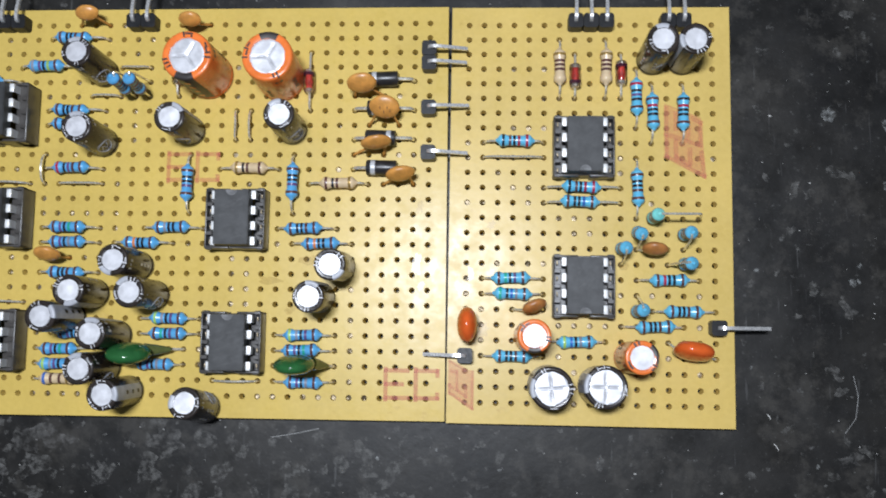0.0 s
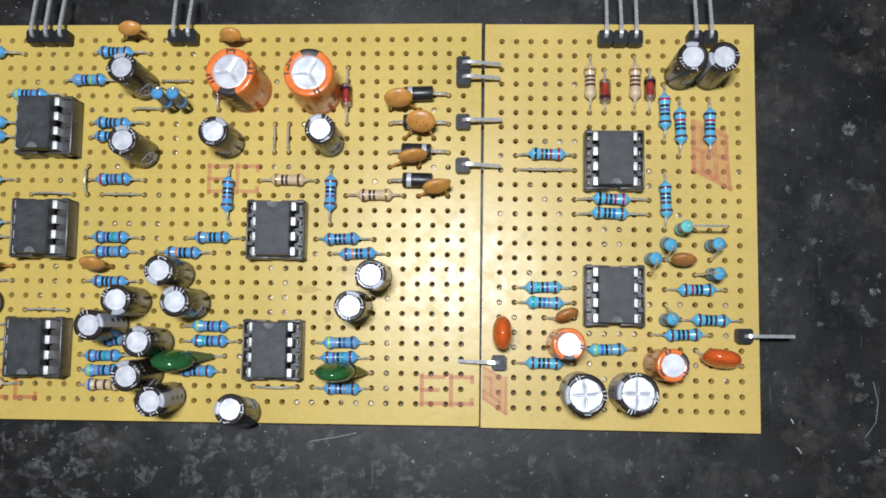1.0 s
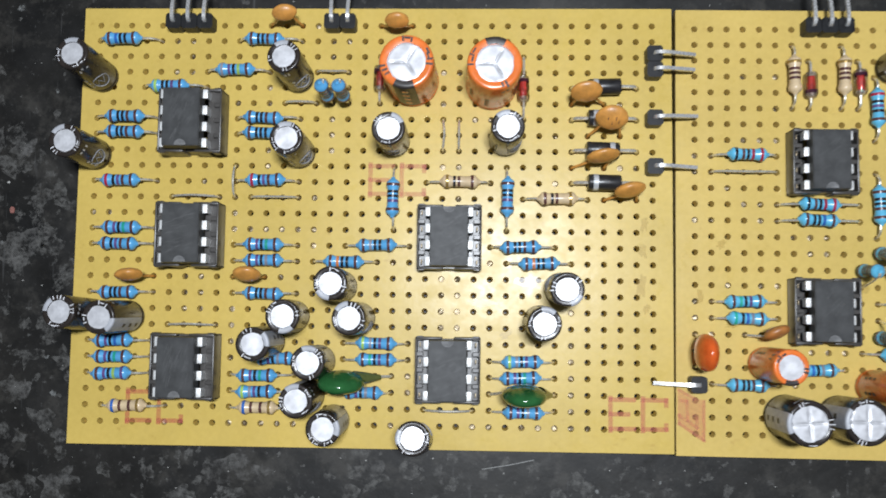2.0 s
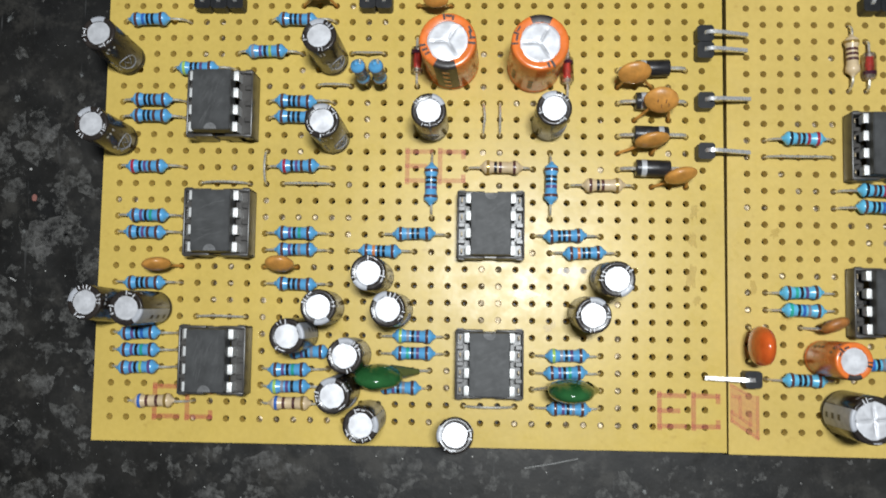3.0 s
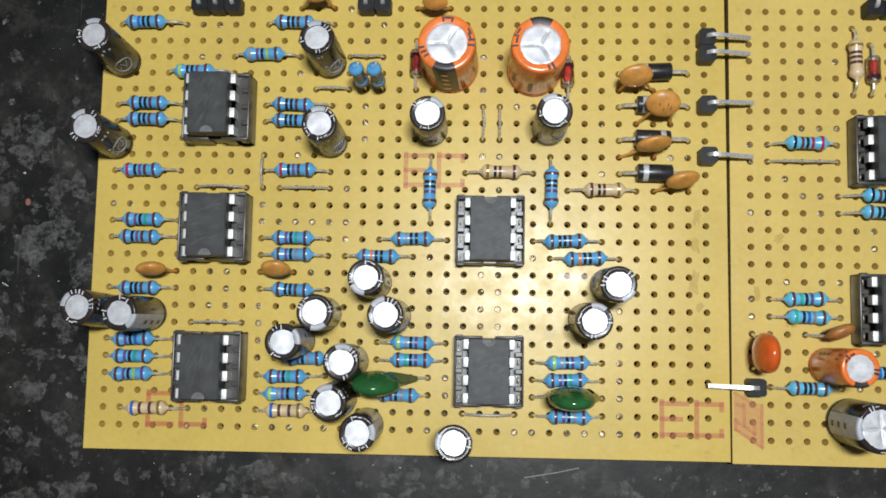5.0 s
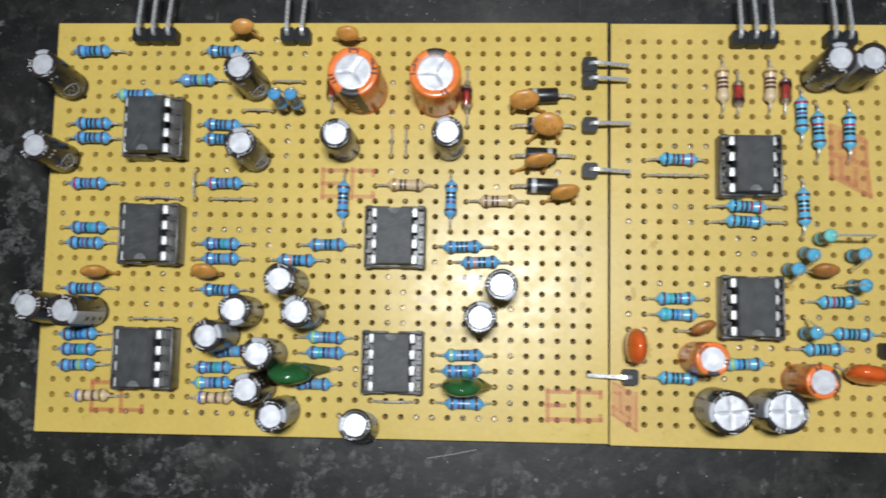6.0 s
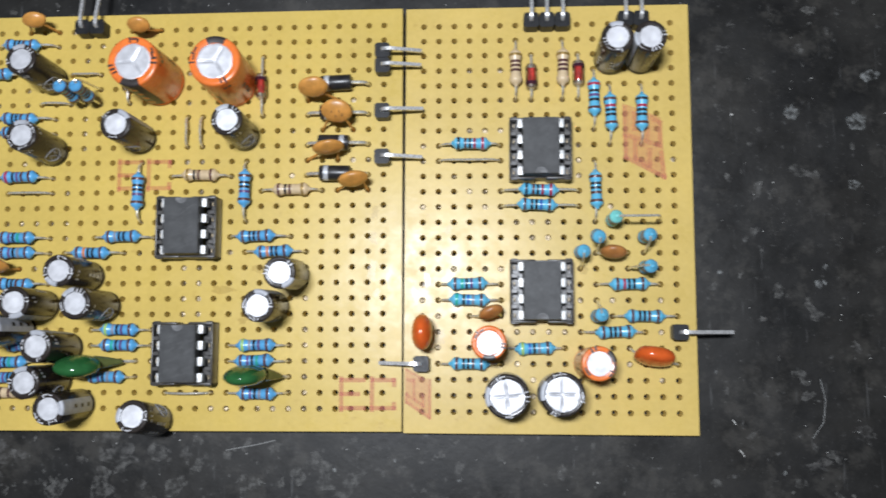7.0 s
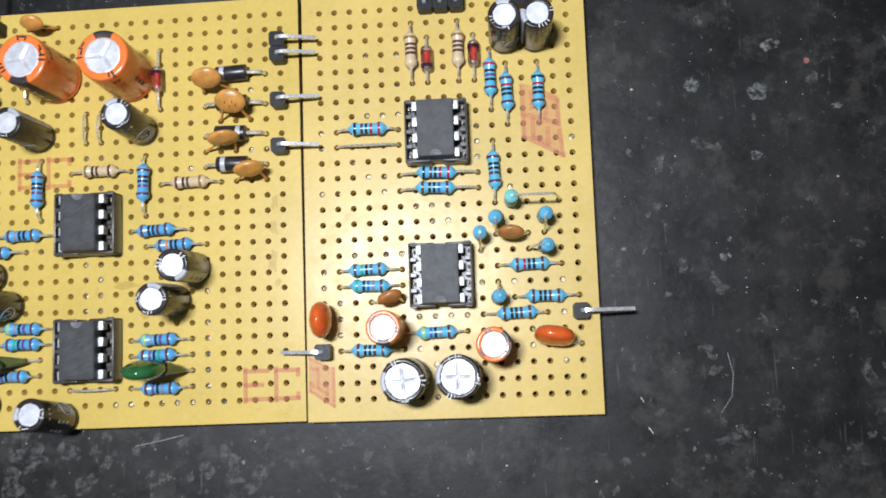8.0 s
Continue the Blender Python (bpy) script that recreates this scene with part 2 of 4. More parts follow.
def pebble(sx, sy, sz, seed, lumps=0.05, flat=1.0):
    """A dipped component's rounded body; flat above 1 squares the ends off a little."""
    bm = bmesh.new()
    bmesh.ops.create_uvsphere(bm, u_segments=22, v_segments=14, radius=1)
    for v in bm.verts:
        c = v.co.copy()
        k = 1 + lumps * noise.noise(c * 1.6 + Vector((seed * 3.1, seed, 0)))
        f = lambda q: math.copysign(abs(q) ** (1 / flat), q)
        v.co = Vector((f(c.x) * sx, c.y * sy, f(c.z) * sz)) * k
    return bm


def stroke(p, q, w, bm, z=0.0, h=0.012):
    """A printed line from p to q."""
    p, q = Vector((*p, 0)), Vector((*q, 0))
    d = (q - p).normalized() * (w / 2)
    s = Vector((-d.y, d.x, 0))
    low = [p - d + s, p - d - s, q + d - s, q + d + s]
    a = [bm.verts.new(v + Vector((0, 0, z))) for v in low]
    b = [bm.verts.new(v + Vector((0, 0, z + h))) for v in low]
    bm.faces.new(b)
    for i in range(4):
        bm.faces.new((a[i], a[(i + 1) % 4], b[(i + 1) % 4], b[i]))
    return bm


def at(x, y, z=0.0, rz=0.0, rx=0.0, ry=0.0):
    return pose(P * x, P * y, P * z, rx, ry, rz)


def thing(name, m, label, category, group=""):
    ob = new(name)
    ob.empty_display_size = 0.002
    ob.matrix_basis = m
    return tagged(ob, label, category, group)


LEFT = Matrix.Identity(4)
RIGHT = at(37.50, -0.171, 0, -0.310)
rnd = random.Random(7)
USED = {"A": set(), "B": set()}


def drill(F, *holes):
    for c, r in holes:
        USED["A" if F is LEFT else "B"].add((round(c), round(r)))


# ---- worktop ----
Z_TABLE = -1.4
table = part("table", box(-60, 120, -45, 75, Z_TABLE - 9, Z_TABLE, 0.4), TABLE)
tagged(table, "black worn worktop with grey stains and scratches", "table", kind="structure")


def blob(cx, cy, size, seed, stretch=1.0, turn=0.0, n=16, rough=0.45):
    bm = bmesh.new()
    ring = []
    for i in range(n):
        a = 2 * math.pi * i / n
        r = size * (1 + rough * noise.noise(Vector((math.cos(a) * 1.7, math.sin(a) * 1.7, seed))))
        x, y = r * math.cos(a) * stretch, r * math.sin(a)
        c, s = math.cos(radians(turn)), math.sin(radians(turn))
        ring.append((cx + x * c - y * s, cy + x * s + y * c))
    low = [bm.verts.new((x, y, Z_TABLE)) for x, y in ring]
    top = [bm.verts.new((cx + (x - cx) * 0.9, cy + (y - cy) * 0.9, Z_TABLE + 0.03)) for x, y in ring]
    bm.faces.new(top)
    for i in range(n):
        bm.faces.new((low[i], low[(i + 1) % n], top[(i + 1) % n], top[i]))
    return bm


for i, (x, y, s, st, tu) in enumerate([(61.6, 19.05, 0.42, 1.2, 60), (65.65, 18.4, 0.5, 1.3, 10), (66.6, 21.4, 0.42, 1.4, 15), (65.3, 14.2, 0.3, 1.3, 10), (35.66, -3.35, 0.11, 1.0, 0), (70.6, 17.2, 0.22, 1.6, 10)]):
    tagged(part("paint_stain", blob(x, y, s, i + 2, st, tu, rough=0.6, n=24), CHALK), "dried pale grey paint stain on the black worktop", "stain", "stains on the worktop")
tagged(part("paint_drop", blob(68.9, 20.2, 0.2, 5), RED_SPECK), "small red paint drop dried on the worktop", "paint drop")
tagged(part("scratch", tube([(24.67, -2.75, Z_TABLE), (26.4, -2.45, Z_TABLE), (27.86, -2.13, Z_TABLE)], 0.035, 5), SCRATCH), "fine pale scratch in the black worktop", "scratch", "scratches in the worktop")
tagged(part("scratch", tube([(62.58, 1.8, Z_TABLE), (62.85, 0.5, Z_TABLE), (62.66, -0.9, Z_TABLE), (61.95, -1.88, Z_TABLE)], 0.025, 5), SCRATCH), "fine curved pale scratch in the black worktop", "scratch", "scratches in the worktop")
SMEAR = stain_material("grey_smear", (0.18, 0.175, 0.165), 0.5, 0.9)
for i, (x, y, s, st, tu) in enumerate([
    (-5.4, 17.2, 0.7, 1.3, 50), (-4.9, 11.2, 0.85, 1.6, 15), (-5.0, 1.6, 0.55, 1.4, 40), (-5.9, -2.7, 0.5, 1.0, 0), (-5.5, 10.1, 0.5, 1.5, 0),
    (-4.4, 14.1, 0.55, 1.5, 30), (-2.1, -3.9, 0.7, 1.8, 10), (5.5, -4.9, 0.7, 1.6, 0), (9.0, -3.3, 0.9, 2.2, 5), (17.7, -3.2, 0.7, 1.8, 0),
    (22.0, -3.1, 0.4, 1.2, 70), (65.1, -1.5, 0.5, 1.0, 0), (62.2, -3.6, 0.5, 1.4, 20),
]):
    tagged(part("dirt_smear", blob(x, y, s, i + 31, st, tu, rough=0.9, n=28), SMEAR), "faint grey dirt smear rubbed into the black worktop", "stain", "smears on the worktop")
for i, (x, y, s) in enumerate([
    (-6.0, 26.65, 0.2), (-8.15, 24.7, 0.16), (-7.4, 19.5, 0.2), (-3.3, 21.1, 0.12), (-2.7, 1.5, 0.18), (-3.2, 3.8, 0.12), (-6.5, 11.1, 0.12),
    (62.8, 7.8, 0.2), (68.1, 4.7, 0.18), (63.3, 8.9, 0.15), (56.6, 8.6, 0.13), (56.1, 2.24, 0.1), (60.15, -4.0, 0.12), (63.15, 7.9, 0.12),
    (60.2, 5.6, 0.1), (39.8, -4.6, 0.1), (31.8, -4.0, 0.13), (61.15, -1.7, 0.1),
]):
    tagged(part("paint_fleck", blob(x, y, s, i + 61, 1.3, i * 37, rough=0.7), CHALK), "tiny pale paint fleck dried on the worktop", "paint fleck", "flecks on the worktop")
tagged(part("paint_drop", blob(-5.95, 13.25, 0.2, 77), RED_SPECK), "small red paint drop dried on the worktop", "paint drop")
for a, b in (((57.42, -2.61), (57.71, -3.01)), ((57.06, -0.75), (57.24, -1.05)), ((-7.23, 8.22), (-6.85, 8.01))):
    tagged(part("lint", tube([(*a, Z_TABLE + 0.02), ((a[0] + b[0]) / 2 + 0.03, (a[1] + b[1]) / 2, Z_TABLE + 0.05), (*b, Z_TABLE + 0.02)], 0.035, 5), SPECK), "short pale lint fibre lying on the worktop", "lint", "lint on the worktop")
GRIME = stain_material("grey_grime", (0.13, 0.127, 0.118), 0.62, 0.42)
grime = bmesh.new()
for count, (x0, x1), (y0, y1), low, high in ((250, (-13, -1.4), (-8, 19), 0.10, 0.75), (45, (-13, -1.4), (19, 31), 0.06, 0.35), (230, (-2, 34), (-9, -1.8), 0.08, 0.55), (60, (34, 56), (-9, -1.9), 0.06, 0.3), (130, (55.5, 76), (-9, 29), 0.05, 0.38), (60, (-2, 56), (27, 32), 0.08, 0.5)):
    for i in range(count):
        x, y, size, turn, wide = rnd.uniform(x0, x1), rnd.uniform(y0, y1), low + (high - low) * rnd.random() ** 2.4, rnd.uniform(0, 6.28), rnd.uniform(1.0, 2.0)
        z, ring, seed = Z_TABLE + 0.006 + rnd.uniform(0, 0.012), [], rnd.uniform(0, 90)
        for k in range(12):
            a = 2 * math.pi * k / 12
            r = size * (1 + 1.1 * noise.noise(Vector((math.cos(a) * 1.9, math.sin(a) * 1.9, seed))))
            u, v = r * math.cos(a) * wide, r * math.sin(a)
            ring.append(grime.verts.new((x + u * math.cos(turn) - v * math.sin(turn), y + u * math.sin(turn) + v * math.cos(turn), z)))
        grime.faces.new(ring)
tagged(part("grime", grime, GRIME), "grey worn flakes and grime rubbed into the worktop", "grime", kind="stuff")
dust = bmesh.new()
for i in range(700):
    x, y, s = rnd.uniform(-25, 82), rnd.uniform(-14, 38), rnd.uniform(0.02, 0.06) * (1 + 1.2 * (rnd.random() > 0.93))
    a = rnd.uniform(0, 6.28)
    low = [dust.verts.new((x + s * math.cos(a + k * 1.2566), y + s * math.sin(a + k * 1.2566) * 0.7, Z_TABLE)) for k in range(5)]
    tip = dust.verts.new((x, y, Z_TABLE + s * 0.8))
    for k in range(5):
        dust.faces.new((low[k], low[(k + 1) % 5], tip))
tagged(part("dust", dust, SPECK), "pale dust specks strewn on the worktop", "dust", kind="stuff")


# ---- stripboards ----
def board_mesh(cols, rows, margins, hole=0.195, thick=0.63, n=12):
    """A drilled board: hole (0, 0) at the origin, left, right, bottom and top margins from the outer holes."""
    ml, mr, mb, mt = margins
    xs = [-ml] + [i + 0.5 for i in range(cols - 1)] + [cols - 1 + mr]
    ys = [-mb] + [j + 0.5 for j in range(rows - 1)] + [rows - 1 + mt]
    verts, faces, seen = [], [], {}

    def vert(x, y, z):
        key = (round(x, 4), round(y, 4), z)
        if key not in seen:
            seen[key] = len(verts)
            verts.append((x * P, y * P, z * P))
        return seen[key]

    for i in range(cols):
        for j in range(rows):
            x0, x1, y0, y1 = xs[i], xs[i + 1], ys[j], ys[j + 1]
            outer = [(x0, y0), (i, y0), (x1, y0), (x1, j), (x1, y1), (i, y1), (x0, y1), (x0, j)]
            ang = [225, 270, 315, 0, 45, 90, 135, 180]
            for z, flip in ((0.0, False), (-thick, True)):
                for k in range(8):
                    k2 = (k + 1) % 8
                    a, b = ang[k], ang[k] + 45
                    rim = hole if z == 0 else hole * 0.52
                    inner = [(i + rim * math.cos(radians(t)), j + rim * math.sin(radians(t))) for t in (a, a + 22.5, b)]
                    f = [vert(*outer[k], z), vert(*outer[k2], z), vert(*inner[2], z), vert(*inner[1], z), vert(*inner[0], z)]
                    faces.append(f[::-1] if flip else f)
            for k in range(16):
                a, b = radians(22.5 * k), radians(22.5 * (k + 1))
                wall = [[(i + r * math.cos(t), j + r * math.sin(t), z) for t in (a, b)] for r, z in ((hole, 0.0), (hole * 0.80, -0.25), (hole * 0.52, -thick))]
                for u, v in zip(wall, wall[1:]):
                    faces.append([vert(*u[0]), vert(*u[1]), vert(*v[1]), vert(*v[0])])
    edge = [(x, ys[0]) for x in sorted({*xs, *range(cols)})] + [(xs[-1], y) for y in sorted({*ys, *range(rows)})][1:] + [(x, ys[-1]) for x in sorted({*xs, *range(cols)}, reverse=True)][1:] + [(xs[0], y) for y in sorted({*ys, *range(rows)}, reverse=True)][1:-1]
    for p, q in zip(edge, edge[1:] + edge[:1]):
        faces.append([vert(*p, 0.0), vert(*p, -thick), vert(*q, -thick), vert(*q, 0.0)])
    me = bpy.data.meshes.new("laminate")
    me.from_pydata(verts, [], faces)
    me.update()
    return me


def laminate(board, cols, margins, mat):
    me = board_mesh(cols, 26, margins)
    me.materials.append(mat)
    return part("laminate", me, mat, board)


board_a = thing("perfboard", LEFT, "yellow phenolic perforated circuit board full of soldered components", "circuit board", "boards on the worktop")
laminate(board_a, 36, (1.05, 1.225, 1.41, 1.12), BOARD_A)
board_b = thing("perfboard", RIGHT, "smaller tan perforated circuit board butted against the yellow one", "circuit board", "boards on the worktop")
laminate(board_b, 17, (1.165, 1.16, 1.33, 1.22), BOARD_B)


def letters_ec(board, x, y, mat):
    for name, lines in (("letter_e", [((0.14, 0), (0.14, 1.95)), ((0.14, 1.85), (1.55, 1.85)), ((0.14, 0.98), (1.2, 0.98)), ((0.14, 0.1), (1.55, 0.1))]),
                        ("letter_c", [((2.1, 0), (2.1, 1.95)), ((2.1, 1.85), (3.5, 1.85)), ((2.1, 0.1), (3.5, 0.1)), ((3.5, 1.55), (3.5, 1.85)), ((3.5, 0.1), (3.5, 0.35))])):
        bm = bmesh.new()
        for i, (p, q) in enumerate(lines):
            stroke((x + p[0], y + p[1]), (x + q[0], y + q[1]), 0.27, bm, 0.004 + 0.0015 * i)
        part(name, bm, mat, board, "worn red stamped letter")


letters_ec(board_a, 32.25, -0.05, RED_INK)
letters_ec(board_a, 17.35, 14.18, FAINT_INK)
letters_ec(board_a, 2.55, -0.02, RED_INK)


def emblem(board, outline, lines, mat, width):
    """A slanted stamped maze sign: a thin wash of ink with firmer strokes on it."""
    bm = bmesh.new()
    bm.faces.new([bm.verts.new((x, y, 0.003)) for x, y in outline])
    part("emblem_wash", bm, WASH_INK, board, "thin orange wash of stamp ink")
    for i, (x0, y0, x1, y1) in enumerate(lines):
        part("emblem_stroke", stroke((x0, y0), (x1, y1), width, bmesh.new(), 0.005 + 0.001 * i), mat, board, "faded stroke of a slanted stamped emblem")


emblem(board_b, [(-1.08, 2.75), (-0.1, 2.15), (0.58, 2.0), (0.58, -0.5), (-1.05, 0.55)], [
    (0.5, -0.35, 0.5, 1.95), (0.5, -0.4, -0.98, 0.58), (-0.98, 0.58, -0.98, 1.1), (-0.98, 2.62, 0.0, 2.1), (-0.9, 2.0, -0.55, 1.9),
    (-0.5, 2.0, -0.5, 0.78), (-0.5, 0.78, 0.08, 0.36), (0.08, 0.36, 0.08, 0.95), (-0.98, 1.1, -0.75, 0.9),
], PALE_INK, 0.2)
emblem(board_b, [(12.85, 19.7), (15.25, 18.75), (15.52, 14.65), (12.9, 16.1)], [
    (12.98, 19.4, 12.98, 16.15), (12.98, 16.15, 15.4, 14.85), (15.4, 14.85, 15.25, 16.4), (12.98, 17.6, 15.2, 16.9), (13.6, 17.2, 13.6, 16.1),
    (13.6, 16.1, 14.5, 15.6), (14.5, 15.6, 14.5, 16.6), (14.7, 18.7, 15.2, 18.4), (15.2, 18.4, 15.2, 16.9), (13.6, 19.0, 13.6, 18.0), (14.4, 17.9, 14.4, 17.3),
], PALE_INK, 0.3)


FLUX = ink_material("flux_residue", (0.40, 0.25, 0.05), 0.20)
bsdf(FLUX).inputs["Roughness"].default_value = 0.2


def residue(board, x, y, size, seed, stretch=1.0, turn=0.0):
    """A smear of dried flux on the board."""
    bm, ring = bmesh.new(), []
    c, s = math.cos(radians(turn)), math.sin(radians(turn))
    for i in range(22):
        a = 2 * math.pi * i / 22
        r = size * (1 + 0.9 * noise.noise(Vector((math.cos(a) * 2.2, math.sin(a) * 2.2, seed * 1.7))))
        u, v = r * math.cos(a) * stretch, r * math.sin(a)
        ring.append(bm.verts.new((x + u * c - v * s, y + u * s + v * c, 0.006)))
    bm.faces.new(ring)
    part("flux_residue", bm, FLUX, board, "brown dried flux smear")


for i, (x, y, size, stretch, turn) in enumerate([(34.5, 12.6, 0.22, 2.2, 85), (34.4, 10.8, 0.25, 2.0, 100), (34.3, 8.8, 0.3, 2.2, 80), (27.4, 8.9, 0.3, 2.6, 5), (24.6, 7.6, 0.25, 3.0, -8), (29.5, 9.2, 0.22, 2.0, 20), (34.6, 7.3, 0.2, 1.5, 60), (26.0, 5.6, 0.2, 2.0, 30)]):
    residue(board_a, x, y, size, i + 1, stretch, turn)
for i, (x, y, size, stretch, turn) in enumerate([(1.2, 4.6, 0.28, 1.6, 70), (2.2, 6.6, 0.22, 2.0, 20), (0.3, 8.3, 0.2, 2.2, 90), (10.2, 8.9, 0.22, 1.5, 10), (1.6, 11.5, 0.2, 1.6, 40)]):
    residue(board_b, x, y, size, i + 21, stretch, turn)


# ---- components ----
def resistor_profile(half, r_end, r_mid):
    h = half
    return [(0.0, -h - 0.14), (0.105, -h - 0.14), (0.15, -h - 0.04), (r_end * 0.62, -h + 0.05), (r_end * 0.93, -h + 0.16), (r_end, -h + 0.30), (r_end * 0.97, -h + 0.46), (r_mid, -h + 0.62),
            (r_mid, h - 0.62), (r_end * 0.97, h - 0.46), (r_end, h - 0.30), (r_end * 0.93, h - 0.16), (r_end * 0.62, h - 0.05), (0.15, h + 0.04), (0.105, h + 0.14), (0.0, h + 0.14)]


def profile_radius(profile, z):
    for (r0, z0), (r1, z1) in zip(profile, profile[1:]):
        if z0 <= z <= z1 and z1 > z0:
            return r0 + (r1 - r0) * (z - z0) / (z1 - z0)
    return profile[-1][0]


LAY = Matrix.Rotation(radians(90), 4, "Y")
KINDS = {
    "blue": (BLUE_LACQUER, "blue metal film resistor"), "cyan": (CYAN_LACQUER, "light blue metal film resistor"),
    "beige": (BEIGE_LACQUER, "beige carbon film resistor"), "teal": (TEAL_LACQUER, "turquoise metal film resistor"),
}
SPOTS = (-0.78, -0.34, -0.06, 0.24, 0.76)


def resistor_body(ob, kind, code, centre, m):
    prof = resistor_profile(1.13, 0.42, 0.345)
    body = part("body", shared(("body", kind), lambda: lathe(prof, 20), KINDS[kind][0]), None, ob, "", at(*centre) @ m)
    for i, (s, c) in enumerate(zip(SPOTS, code)):
        if c == " ":
            continue
        w = 0.085
        ring = [(profile_radius(prof, s + d) + 0.012, s + d) for d in (-w, -w / 3, w / 3, w)]
        part("colour_band", shared(("colour_band", i, c), lambda: lathe([(ring[0][0] - 0.02, ring[0][1])] + ring + [(ring[-1][0] - 0.02, ring[-1][1])], 20), BANDS[c]), None, body)


def resistor(F, x0, y0, x1, y1, code, kind="blue", shift=0.0, z=0.5):
    a = math.degrees(math.atan2(y1 - y0, x1 - x0))
    span = math.hypot(x1 - x0, y1 - y0)
    ob = thing("resistor", F @ at(x0, y0, 0, a), KINDS[kind][1] + " with colour bands, lying on the board", "resistor", "resistors on the boards")
    mid, dz = span / 2 + shift, rnd.uniform(-0.03, 0.07)
    turn = Matrix.Rotation(radians(rnd.uniform(-2.5, 2.5)), 4, "Z")
    resistor_body(ob, kind, code, (mid, rnd.uniform(-0.04, 0.04), z + dz), turn @ LAY)
    for s, e, far in ((mid - 1.05, 0.0, -1), (mid + 1.05, span, 1)):
        gap = abs(e - s)
        line = bend([(s, 0, z + dz), (s + far * gap * 0.45, 0, z + 0.05 + dz), (e - far * 0.28, 0, z - 0.06), (e - far * 0.02, 0, 0.0), (e, 0, -0.9)], 0.4)
        part("lead", tube(line, 0.075), WIRE, ob)
    drill(F, (x0, y0), (x1, y1))


def standing_resistor(F, x, y, hx, hy, code, kind="cyan", lift=1.35, tip=0.0, swing=0.0):
    """Stands on one end in hole (x, y); the top lead comes down in hole (hx, hy)."""
    ob = thing("resistor", F @ at(x, y), KINDS[kind][1] + " soldered standing on end", "resistor", "upright resistors")
    lean = Matrix.Rotation(radians(rnd.uniform(-4, 4) - tip), 4, "X") @ Matrix.Rotation(radians(rnd.uniform(-4, 4) - swing), 4, "Y")
    resistor_body(ob, kind, code, (-lift * math.tan(radians(swing)) * 0.6, lift * math.tan(radians(tip)) * 0.6, lift), lean)
    part("lead", tube([(0, 0, lift - 1.05), (0, 0, -0.9)], 0.075), WIRE, ob)
    dx, dy, off = hx - x, hy - y, (lift + 1.05) * math.tan(radians(tip)) * 0.8
    part("lead", tube(bend([(0, off, lift + 1.05), (dx * 0.2, off + dy * 0.2, lift + 1.25), (dx * (0.85 if abs(dx) > 2 else 0.6), off * 0.6 + dy * 0.55, lift + (1.3 if abs(dx) > 2 else 0.5)), (dx, dy, 0.25 if abs(dx) < 2 else lift * 0.5), (dx, dy, -0.9)], 0.25), 0.08), WIRE, ob)
    drill(F, (x, y), (hx, hy))


def jumper(F, x0, y0, x1, y1, rise=0.42):
    ob = thing("jumper_wire", F @ at(0, 0), "bare tinned jumper wire bridging holes of the board", "wire", "jumper wires")
    mx, my = (x0 + x1) / 2 + rnd.uniform(-0.12, 0.12), (y0 + y1) / 2 + rnd.uniform(-0.12, 0.12)
    part("strand", tube(bend([(x0, y0, -0.9), (x0, y0, rise * 0.4), (x0 * 0.7 + mx * 0.3, y0 * 0.7 + my * 0.3, rise * 1.2), (mx, my, rise * 1.6), (x1 * 0.75 + mx * 0.25, y1 * 0.75 + my * 0.25, rise * 1.1), (x1, y1, rise * 0.3), (x1, y1, -0.9)], 0.5), 0.075), WIRE, ob)
    drill(F, (x0, y0), (x1, y1))


